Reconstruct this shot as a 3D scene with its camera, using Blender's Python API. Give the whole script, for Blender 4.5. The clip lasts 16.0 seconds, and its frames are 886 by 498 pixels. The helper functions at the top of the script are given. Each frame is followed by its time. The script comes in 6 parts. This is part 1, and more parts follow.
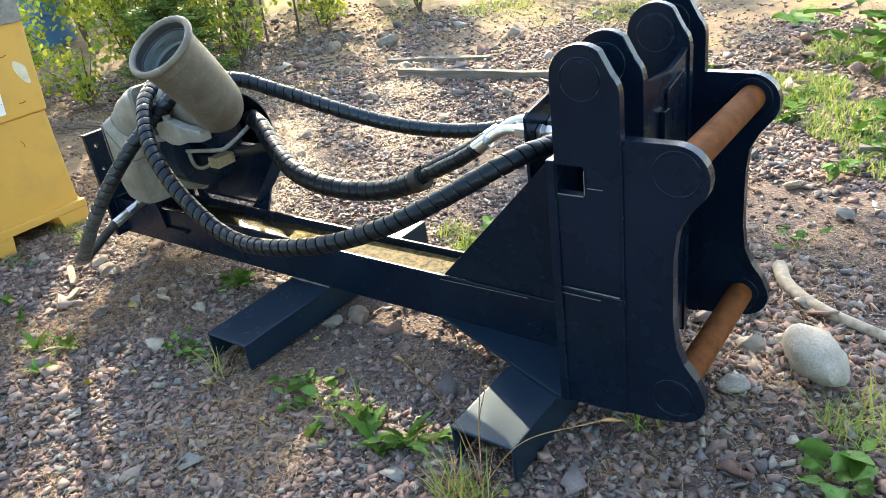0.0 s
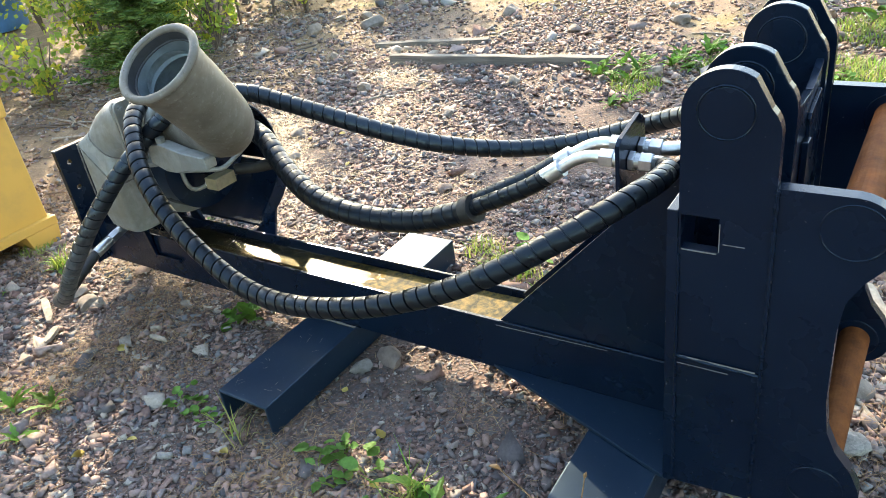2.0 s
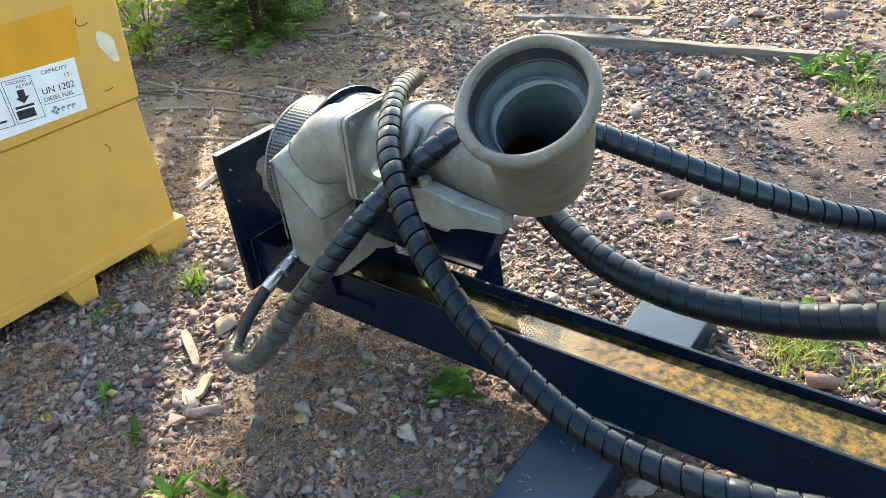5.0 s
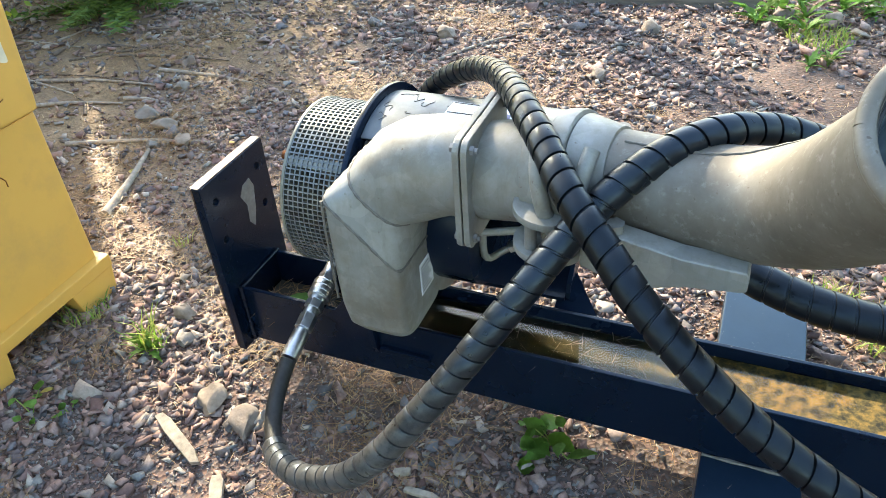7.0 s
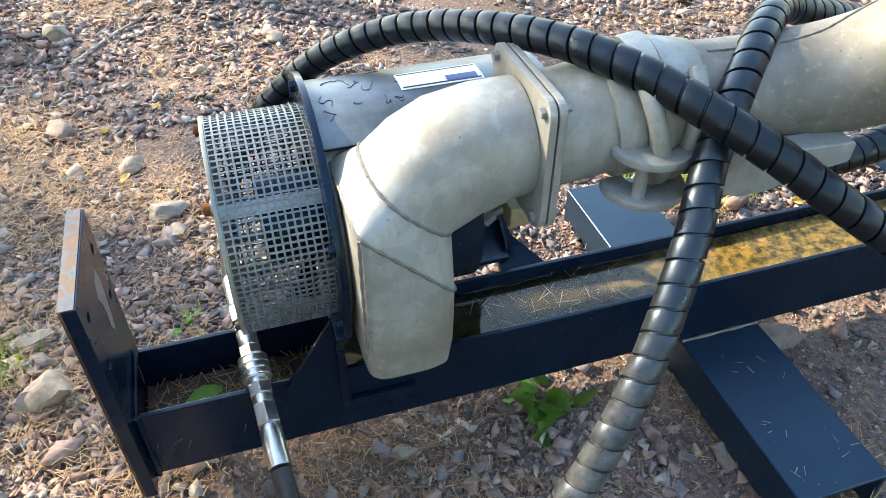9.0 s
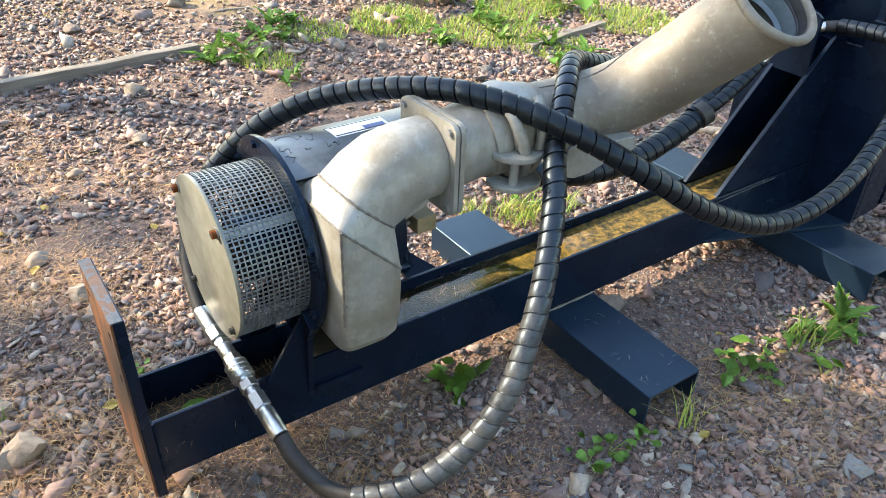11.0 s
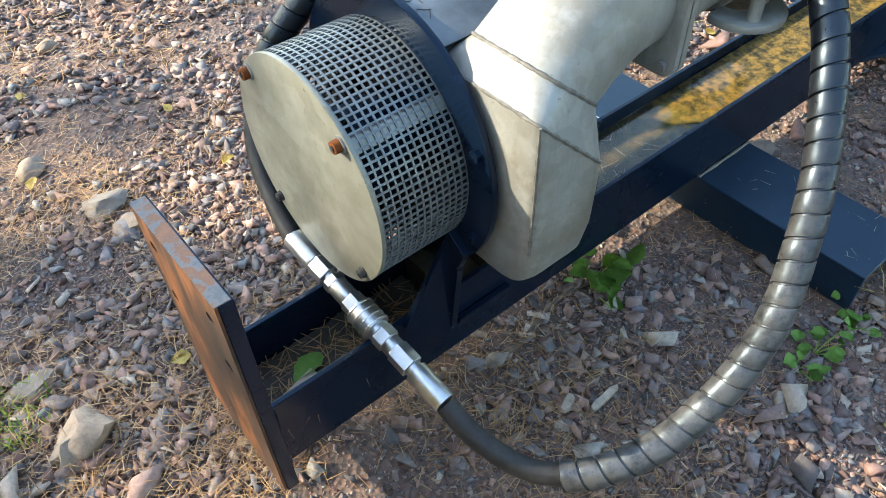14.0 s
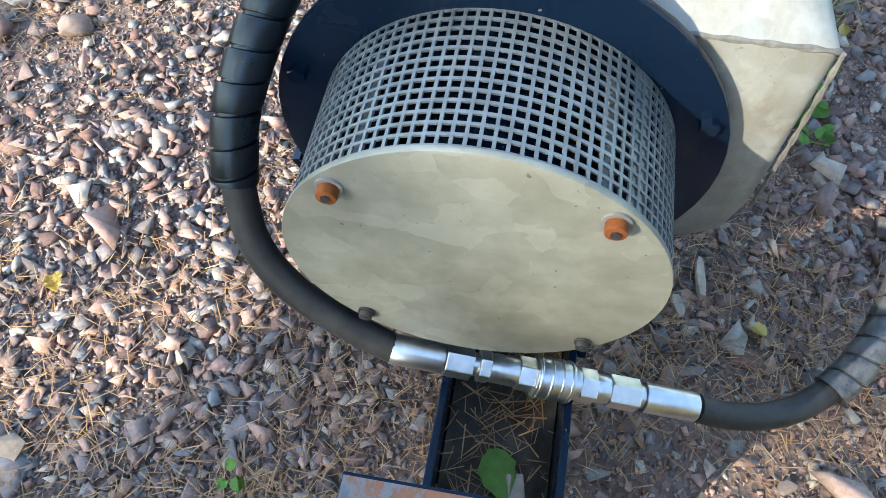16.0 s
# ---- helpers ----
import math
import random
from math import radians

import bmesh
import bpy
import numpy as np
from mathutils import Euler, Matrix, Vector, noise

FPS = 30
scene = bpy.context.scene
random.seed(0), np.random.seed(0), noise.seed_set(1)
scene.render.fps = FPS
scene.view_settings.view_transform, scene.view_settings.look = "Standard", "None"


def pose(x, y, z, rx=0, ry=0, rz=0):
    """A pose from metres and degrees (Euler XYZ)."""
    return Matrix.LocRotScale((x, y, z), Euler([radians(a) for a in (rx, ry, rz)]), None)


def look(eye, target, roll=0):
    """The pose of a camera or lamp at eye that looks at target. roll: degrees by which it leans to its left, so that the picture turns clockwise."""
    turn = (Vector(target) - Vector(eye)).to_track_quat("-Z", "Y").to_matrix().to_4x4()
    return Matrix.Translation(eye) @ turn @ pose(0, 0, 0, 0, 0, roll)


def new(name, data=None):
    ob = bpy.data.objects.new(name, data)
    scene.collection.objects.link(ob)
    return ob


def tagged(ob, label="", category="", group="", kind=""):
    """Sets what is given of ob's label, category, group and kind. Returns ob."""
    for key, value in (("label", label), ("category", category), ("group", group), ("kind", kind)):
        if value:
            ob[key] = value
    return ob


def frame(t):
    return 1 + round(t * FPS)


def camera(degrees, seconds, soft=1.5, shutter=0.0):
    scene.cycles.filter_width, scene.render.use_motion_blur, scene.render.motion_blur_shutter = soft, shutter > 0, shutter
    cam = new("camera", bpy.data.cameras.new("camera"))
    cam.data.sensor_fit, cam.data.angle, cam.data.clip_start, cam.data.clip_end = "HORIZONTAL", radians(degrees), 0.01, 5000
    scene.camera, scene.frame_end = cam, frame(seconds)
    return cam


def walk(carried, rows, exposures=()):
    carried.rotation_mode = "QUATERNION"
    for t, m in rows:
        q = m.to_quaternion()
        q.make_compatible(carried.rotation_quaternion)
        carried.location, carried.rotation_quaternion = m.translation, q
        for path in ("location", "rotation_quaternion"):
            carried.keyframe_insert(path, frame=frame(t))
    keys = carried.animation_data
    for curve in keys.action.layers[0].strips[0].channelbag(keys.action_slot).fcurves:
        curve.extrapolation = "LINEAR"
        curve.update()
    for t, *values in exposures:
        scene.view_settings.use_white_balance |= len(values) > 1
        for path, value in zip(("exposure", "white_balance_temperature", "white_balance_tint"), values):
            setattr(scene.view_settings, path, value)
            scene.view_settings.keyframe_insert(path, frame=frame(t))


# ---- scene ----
cam = camera(61.0, 16.0, soft=0.65)
PATH = [
    (0, (2.872, -1.46, 1.348), (1.746, -0.075, 0.446), -8.1),
    (0.5, (2.791, -1.42, 1.352), (1.703, -0.028, 0.416), -8.9),
    (1, (2.695, -1.333, 1.359), (1.634, 0.064, 0.399), -9.2),
    (1.5, (2.617, -1.297, 1.363), (1.574, 0.103, 0.387), -9.1),
    (2, (2.483, -1.278, 1.381), (1.443, 0.122, 0.401), -8.6),
    (2.5, (2.35, -1.252, 1.395), (1.298, 0.136, 0.411), -8.1),
    (3, (2.227, -1.213, 1.398), (1.145, 0.147, 0.409), -7.4),
    (3.5, (2.052, -1.153, 1.388), (0.935, 0.169, 0.386), -7.2),
    (4, (1.945, -1.11, 1.378), (0.812, 0.189, 0.364), -7.0),
    (4.5, (1.771, -1.112, 1.382), (0.66, 0.188, 0.345), -6.7),
    (4.7, (1.706, -1.12, 1.392), (0.609, 0.183, 0.343), -6.5),
    (6.8, (1.034, -0.999, 1.365), (0.314, 0.44, 0.177), -4.3),
    (7, (0.953, -0.997, 1.356), (0.292, 0.455, 0.151), -4.3),
    (7.5, (0.756, -0.992, 1.346), (0.289, 0.492, 0.089), -4.3),
    (8, (0.587, -0.935, 1.308), (0.387, 0.575, 0.013), -3.5),
    (8.5, (0.396, -0.838, 1.299), (0.504, 0.657, -0.025), -2.3),
    (9, (0.239, -0.824, 1.277), (0.703, 0.616, -0.032), 0.3),
    (9.5, (0.073, -0.869, 1.3), (0.83, 0.506, 0.06), 2.1),
    (10, (-0.036, -0.982, 1.317), (0.884, 0.361, 0.156), 2.8),
    (10.2, (-0.073, -1.036, 1.338), (0.889, 0.301, 0.204), 2.8),
    (12.3, (-0.158, -1.16, 1.399), (0.815, 0.209, 0.313), 1.4),
    (12.5, (-0.159, -1.094, 1.354), (0.825, 0.249, 0.245), 1.7),
    (13, (-0.13, -0.932, 1.269), (0.796, 0.349, 0.043), 1.3),
    (13.5, (-0.151, -0.725, 1.225), (0.725, 0.472, -0.116), 0.0),
    (14, (-0.147, -0.596, 1.212), (0.701, 0.486, -0.241), -2.2),
    (14.5, (-0.139, -0.381, 1.18), (0.72, 0.561, -0.361), -4.3),
    (15, (-0.127, -0.217, 1.164), (0.787, 0.505, -0.462), -5.1),
    (15.5, (-0.137, -0.049, 1.15), (0.832, 0.371, -0.548), -3.6),
    (16, (-0.119, 0.087, 1.127), (0.869, 0.281, -0.601), -1.2),
]
EXPOSURES = [(0, 2.82, 7800, 5), (2, 2.96, 7700, 5), (3, 2.94, 7600, 5), (4.5, 2.74, 7700, 5), (7, 2.86, 7500, 5), (9, 2.94, 7400, 6), (10, 2.92, 7800, 9), (12.5, 2.76, 7900, 8), (15, 2.72, 6600, 3), (16, 2.64, 6500, 3)]
walk(cam, [(t, look(eye, target, roll)) for t, eye, target, roll in PATH], EXPOSURES)

# ---- world and sun ----
world = bpy.data.worlds.new("world")
scene.world = world
world.use_nodes = True
SUN_EL, SUN_AZ = radians(30), math.atan2(0.68, -0.74)
wn = world.node_tree
sky = wn.nodes.new("ShaderNodeTexSky")
sky.sky_type, sky.sun_disc, sky.sun_elevation = "NISHITA", False, SUN_EL
sky.sun_rotation = math.pi / 2 - SUN_AZ
wn.links.new(sky.outputs["Color"], wn.nodes["Background"].inputs["Color"])
wn.nodes["Background"].inputs["Strength"].default_value = 0.15
sun = new("sun", bpy.data.lights.new("sun", "SUN"))
sun.data.energy, sun.data.angle, sun.data.color = 2.1, radians(0.55), (1.0, 0.89, 0.74)
SUN_DIR = Vector((math.cos(SUN_AZ) * math.cos(SUN_EL), math.sin(SUN_AZ) * math.cos(SUN_EL), math.sin(SUN_EL)))
sun.matrix_world = look(SUN_DIR * 30, (0, 0, 0))

# ---- materials ----


def material(name, build):
    m = bpy.data.materials.new(name)
    m.use_nodes = True
    nt = m.node_tree
    build(nt, nt.nodes["Principled BSDF"])
    return m


def node(nt, kind, **inputs):
    n = nt.nodes.new(kind)
    for k, v in inputs.items():
        n.inputs[k.replace("_", " ")].default_value = v
    return n


def coords(nt):
    return nt.nodes.new("ShaderNodeTexCoord").outputs["Object"]


def noise_out(nt, scale, detail=4.0, rough=0.55, vec=None):
    n = node(nt, "ShaderNodeTexNoise", Scale=scale, Detail=detail, Roughness=rough)
    nt.links.new(vec or coords(nt), n.inputs["Vector"])
    return n.outputs["Fac"]


def node_color(nt, scale):
    n = node(nt, "ShaderNodeTexNoise", Scale=scale, Detail=2.0)
    nt.links.new(coords(nt), n.inputs["Vector"])
    return n.outputs["Color"]


def ramp(nt, fac, stops):
    r = nt.nodes.new("ShaderNodeValToRGB")
    while len(r.color_ramp.elements) < len(stops):
        r.color_ramp.elements.new(0.5)
    for e, (p, c) in zip(r.color_ramp.elements, stops):
        e.position, e.color = p, (*c, 1) if len(c) == 3 else c
    nt.links.new(fac, r.inputs["Fac"])
    return r.outputs["Color"]


def mix(nt, fac, a, b, blend="MIX"):
    m = nt.nodes.new("ShaderNodeMix")
    m.data_type, m.blend_type = "RGBA", blend
    for sock, v in ((m.inputs["Factor"], fac), (m.inputs["A"], a), (m.inputs["B"], b)):
        if isinstance(v, (int, float)):
            sock.default_value = v
        elif isinstance(v, tuple):
            sock.default_value = (*v, 1)
        else:
            nt.links.new(v, sock)
    return m.outputs["Result"]


def bump(nt, p, height, strength, dist=0.002):
    b = node(nt, "ShaderNodeBump", Strength=strength, Distance=dist)
    nt.links.new(height, b.inputs["Height"])
    nt.links.new(b.outputs["Normal"], p.inputs["Normal"])


def g3(v):
    return (v, v, v)


def build_paint(nt, p):
    big, fine = noise_out(nt, 5, 5), noise_out(nt, 90, 3)
    dust = ramp(nt, noise_out(nt, 16, 9, 0.75), [(0.62, g3(0)), (0.82, g3(0.25))])
    chip = ramp(nt, noise_out(nt, 120, 2, 0.5), [(0.735, g3(0)), (0.76, g3(0.8))])
    c = mix(nt, dust, ramp(nt, big, [(0.3, (0.0019, 0.0058, 0.0150)), (0.7, (0.0030, 0.0088, 0.0220))]), (0.035, 0.036, 0.04))
    c = mix(nt, chip, c, (0.10, 0.10, 0.10))
    nt.links.new(c, p.inputs["Base Color"])
    p.inputs["Specular IOR Level"].default_value = 0.26
    p.inputs["Specular Tint"].default_value = (0.55, 0.76, 1.0, 1)
    p.inputs["Coat Weight"].default_value, p.inputs["Coat Roughness"].default_value = 0.05, 0.12
    nt.links.new(ramp(nt, big, [(0.3, g3(0.20)), (0.7, g3(0.34))]), p.inputs["Roughness"])
    bump(nt, p, fine, 0.12, 0.0008)


def build_dusty_sheen_paint(nt, p):
    """Navy paint under a thin film of dust, on the low parts that lie near the gravel. The film is blue to paint in sky
    sheen.
    """
    film = ramp(nt, noise_out(nt, 7, 8, 0.7), [(0.3, g3(0.12)), (0.7, g3(0.38))])
    c = mix(nt, film, (0.0030, 0.0100, 0.025), (0.018, 0.036, 0.060))
    c = mix(nt, ramp(nt, noise_out(nt, 140, 2, 0.5), [(0.73, g3(0)), (0.76, g3(0.8))]), c, (0.16, 0.16, 0.155))
    nt.links.new(c, p.inputs["Base Color"])
    p.inputs["Specular IOR Level"].default_value = 0.45
    p.inputs["Specular Tint"].default_value = (0.45, 0.76, 1.0, 1)
    nt.links.new(ramp(nt, noise_out(nt, 9, 5), [(0.3, g3(0.30)), (0.7, g3(0.44))]), p.inputs["Roughness"])
    bump(nt, p, noise_out(nt, 90, 3), 0.12, 0.0008)


def build_edge(nt, p):
    c = ramp(nt, noise_out(nt, 22, 7, 0.7), [(0.40, (0.035, 0.047, 0.066)), (0.47, (0.06, 0.072, 0.09)), (0.52, (0.075, 0.035, 0.019)), (0.7, (0.13, 0.058, 0.027))])
    nt.links.new(c, p.inputs["Base Color"])
    p.inputs["Roughness"].default_value = 0.55
    bump(nt, p, noise_out(nt, 120, 4), 0.3, 0.001)


def build_galv(nt, p):
    v = nt.nodes.new("ShaderNodeTexVoronoi")
    v.inputs["Scale"].default_value = 42
    nt.links.new(coords(nt), v.inputs["Vector"])
    bw = nt.nodes.new("ShaderNodeRGBToBW")
    nt.links.new(v.outputs["Color"], bw.inputs["Color"])
    spang = ramp(nt, bw.outputs["Val"], [(0.2, (0.222, 0.236, 0.232)), (0.8, (0.272, 0.284, 0.274))])
    stain = ramp(nt, noise_out(nt, 7, 8, 0.7), [(0.42, g3(0.0)), (0.66, g3(0.8))])
    c = mix(nt, stain, spang, (0.165, 0.142, 0.105))
    run = node(nt, "ShaderNodeMapping")
    run.inputs["Scale"].default_value = (60, 60, 7)
    nt.links.new(coords(nt), run.inputs["Vector"])
    streak = ramp(nt, noise_out(nt, 1.0, 6, 0.7, run.outputs["Vector"]), [(0.50, g3(0.0)), (0.72, g3(0.5))])
    c = mix(nt, streak, c, (0.15, 0.142, 0.122))
    pale = ramp(nt, noise_out(nt, 17, 6, 0.7), [(0.55, g3(0.0)), (0.75, g3(0.6))])
    c = mix(nt, pale, c, (0.37, 0.375, 0.35))
    spots = ramp(nt, noise_out(nt, 85, 3, 0.6), [(0.68, g3(0.0)), (0.76, g3(0.75))])
    c = mix(nt, spots, c, (0.10, 0.072, 0.045))
    nt.links.new(c, p.inputs["Base Color"])
    p.inputs["Metallic"].default_value = 0.25
    nt.links.new(ramp(nt, noise_out(nt, 22, 5), [(0.3, g3(0.42)), (0.7, g3(0.62))]), p.inputs["Roughness"])
    bump(nt, p, noise_out(nt, 60, 6), 0.22, 0.001)


def build_dull_shaded_galv(nt, p):
    """Zinc gone dull and brownish with dust, streaked along the weather side. Darkened further to paint in the pipe's
    shade.
    """
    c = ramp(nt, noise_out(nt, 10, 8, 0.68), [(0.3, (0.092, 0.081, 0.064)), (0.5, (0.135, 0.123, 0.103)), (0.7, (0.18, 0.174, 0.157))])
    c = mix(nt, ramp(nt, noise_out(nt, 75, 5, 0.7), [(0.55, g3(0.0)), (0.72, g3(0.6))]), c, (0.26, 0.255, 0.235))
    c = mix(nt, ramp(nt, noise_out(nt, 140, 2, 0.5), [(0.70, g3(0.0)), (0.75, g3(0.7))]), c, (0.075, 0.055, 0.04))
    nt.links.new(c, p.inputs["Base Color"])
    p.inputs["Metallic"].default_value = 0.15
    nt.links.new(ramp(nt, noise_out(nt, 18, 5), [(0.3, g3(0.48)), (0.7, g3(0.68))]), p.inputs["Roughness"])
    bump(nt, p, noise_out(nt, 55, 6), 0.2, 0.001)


def build_sheet(nt, p):
    n = noise_out(nt, 26, 5, 0.6)
    v = nt.nodes.new("ShaderNodeTexVoronoi")
    v.inputs["Scale"].default_value = 34
    nt.links.new(mix(nt, 0.06, coords(nt), node_color(nt, 14)), v.inputs["Vector"])
    bw = nt.nodes.new("ShaderNodeRGBToBW")
    nt.links.new(v.outputs["Color"], bw.inputs["Color"])
    c = ramp(nt, n, [(0.3, (0.150, 0.155, 0.132)), (0.5, (0.180, 0.186, 0.160)), (0.72, (0.215, 0.222, 0.195))])
    c = mix(nt, ramp(nt, bw.outputs["Val"], [(0.2, g3(0.0)), (0.62, g3(0.2)), (0.72, g3(0.5))]), c, (0.26, 0.27, 0.245))
    c = mix(nt, ramp(nt, noise_out(nt, 6, 7, 0.7), [(0.45, g3(0)), (0.7, g3(0.65))]), c, (0.125, 0.122, 0.095))
    c = mix(nt, ramp(nt, noise_out(nt, 110, 2, 0.5), [(0.72, g3(0)), (0.76, g3(0.7))]), c, (0.04, 0.035, 0.028))
    nt.links.new(c, p.inputs["Base Color"])
    p.inputs["Metallic"].default_value = 0.3
    nt.links.new(ramp(nt, n, [(0.3, g3(0.52)), (0.7, g3(0.38))]), p.inputs["Roughness"])
    bump(nt, p, noise_out(nt, 45, 5), 0.12, 0.001)


def build_guard(nt, p, pale_sheen=False):
    """Set, it greys the end near the object's origin: scuffs from gravel and a painted sheen."""
    scuff = ramp(nt, noise_out(nt, 30, 8, 0.75), [(0.62, g3(0)), (0.76, g3(0.3))])
    c = mix(nt, scuff, (0.0045, 0.0057, 0.0078), (0.085, 0.09, 0.095))
    if pale_sheen:
        far = nt.nodes.new("ShaderNodeVectorMath")
        far.operation = "LENGTH"
        nt.links.new(coords(nt), far.inputs[0])
        near = node(nt, "ShaderNodeMapRange", From_Min=0.60, From_Max=0.36)
        nt.links.new(far.outputs["Value"], near.inputs["Value"])
        # blotchy grey that paints the hose's sheen in along with its scuffs
        worn = ramp(nt, noise_out(nt, 34, 9, 0.8), [(0.36, g3(0.1)), (0.54, g3(0.95))])
        c = mix(nt, mix(nt, 1.0, worn, near.outputs["Result"], "MULTIPLY"), c, (0.075, 0.075, 0.075))
    nt.links.new(c, p.inputs["Base Color"])
    p.inputs["Specular IOR Level"].default_value = 0.6 if pale_sheen else 0.36
    p.inputs["Specular Tint"].default_value = (0.6, 0.8, 1.0, 1)
    nt.links.new(ramp(nt, noise_out(nt, 50, 4), [(0.3, g3(0.26)), (0.7, g3(0.46))]), p.inputs["Roughness"])
    bump(nt, p, noise_out(nt, 140, 4), 0.15, 0.0006)


def build_rubber(nt, p):
    c = ramp(nt, noise_out(nt, 35, 6, 0.7), [(0.35, (0.007, 0.007, 0.0075)), (0.75, (0.03, 0.03, 0.03))])
    nt.links.new(c, p.inputs["Base Color"])
    p.inputs["Roughness"].default_value = 0.6
    bump(nt, p, noise_out(nt, 200, 3), 0.2, 0.0006)


def build_zinc(nt, p):
    c = ramp(nt, noise_out(nt, 60, 5), [(0.3, (0.48, 0.50, 0.52)), (0.75, (0.66, 0.68, 0.69))])
    nt.links.new(c, p.inputs["Base Color"])
    p.inputs["Metallic"].default_value = 1.0
    nt.links.new(ramp(nt, noise_out(nt, 80, 4), [(0.3, g3(0.28)), (0.8, g3(0.46))]), p.inputs["Roughness"])


def build_rust(nt, p):
    c = ramp(nt, noise_out(nt, 28, 8, 0.7), [(0.25, (0.05, 0.016, 0.006)), (0.5, (0.135, 0.042, 0.011)), (0.75, (0.21, 0.072, 0.02))])
    nt.links.new(c, p.inputs["Base Color"])
    p.inputs["Roughness"].default_value = 0.8
    p.inputs["Specular IOR Level"].default_value = 0.15
    bump(nt, p, noise_out(nt, 150, 5), 0.35, 0.001)


def build_plate_rust(nt, p):
    n = node(nt, "ShaderNodeTexNoise", Scale=1.0, Detail=8.0, Roughness=0.65)
    mp = node(nt, "ShaderNodeMapping")
    mp.inputs["Scale"].default_value = (10, 13, 3.2)
    mp.inputs["Rotation"].default_value = (0.5, 0, 0)
    nt.links.new(coords(nt), mp.inputs["Vector"])
    nt.links.new(mp.outputs["Vector"], n.inputs["Vector"])
    c = ramp(nt, n.outputs["Fac"], [(0.36, (0.018, 0.014, 0.014)), (0.48, (0.062, 0.030, 0.018)), (0.60, (0.25, 0.095, 0.033)), (0.67, (0.11, 0.052, 0.028)), (0.80, (0.20, 0.16, 0.135))])
    nt.links.new(c, p.inputs["Base Color"])
    p.inputs["Roughness"].default_value = 0.6
    bump(nt, p, n.outputs["Fac"], 0.25, 0.001)


def build_yellow(nt, p):
    dirt = ramp(nt, noise_out(nt, 6, 8, 0.7), [(0.5, g3(0)), (0.8, g3(0.45))])
    base = ramp(nt, noise_out(nt, 2.2, 4), [(0.3, (0.56, 0.31, 0.065)), (0.7, (0.63, 0.355, 0.08))])
    nt.links.new(mix(nt, dirt, base, (0.33, 0.22, 0.09)), p.inputs["Base Color"])
    p.inputs["Roughness"].default_value = 0.45
    bump(nt, p, noise_out(nt, 25, 5), 0.12, 0.001)


def plain(color, rough=0.6, metal=0.0, scale=40, spread=0.25, relief=0.15):
    def build(nt, p):
        lo, hi = [tuple(v * k for v in color) for k in (1 - spread, 1 + spread)]
        nt.links.new(ramp(nt, noise_out(nt, scale, 6, 0.65), [(0.3, lo), (0.7, hi)]), p.inputs["Base Color"])
        p.inputs["Roughness"].default_value, p.inputs["Metallic"].default_value = rough, metal
        bump(nt, p, noise_out(nt, scale * 3, 4), relief, 0.001)
    return build


STONE_TONES = [(0.0, (0.085, 0.052, 0.046)), (0.10, (0.25, 0.155, 0.135)), (0.20, (0.42, 0.27, 0.22)), (0.30, (0.165, 0.122, 0.118)), (0.40, (0.075, 0.076, 0.083)), (0.50, (0.27, 0.20, 0.18)),
               (0.60, (0.145, 0.155, 0.175)), (0.70, (0.36, 0.24, 0.20)), (0.78, (0.18, 0.10, 0.084)), (0.86, (0.21, 0.215, 0.215)), (0.93, (0.43, 0.37, 0.31)), (1.0, (0.29, 0.225, 0.20))]


def build_gravel(nt, p):
    geo = nt.nodes.new("ShaderNodeNewGeometry")
    c = ramp(nt, geo.outputs["Random Per Island"], STONE_TONES)
    c = mix(nt, 0.7, c, ramp(nt, noise_out(nt, 120, 5, 0.7), [(0.3, g3(0.55)), (0.75, g3(1.25))]), "MULTIPLY")
    nt.links.new(c, p.inputs["Base Color"])
    p.inputs["Roughness"].default_value = 0.85
    bump(nt, p, noise_out(nt, 260, 5), 0.4, 0.001)


def build_stone(nt, p):
    info = nt.nodes.new("ShaderNodeObjectInfo")
    tone = ramp(nt, info.outputs["Random"], [(0, (0.20, 0.145, 0.12)), (0.35, (0.19, 0.17, 0.15)), (0.7, (0.26, 0.205, 0.16)), (1, (0.15, 0.145, 0.14))])
    c = mix(nt, 0.8, tone, ramp(nt, noise_out(nt, 26, 8, 0.72), [(0.25, g3(0.35)), (0.5, g3(1.0)), (0.75, g3(1.45))]), "MULTIPLY")
    nt.links.new(c, p.inputs["Base Color"])
    p.inputs["Roughness"].default_value = 0.88
    bump(nt, p, noise_out(nt, 90, 7), 0.6, 0.003)


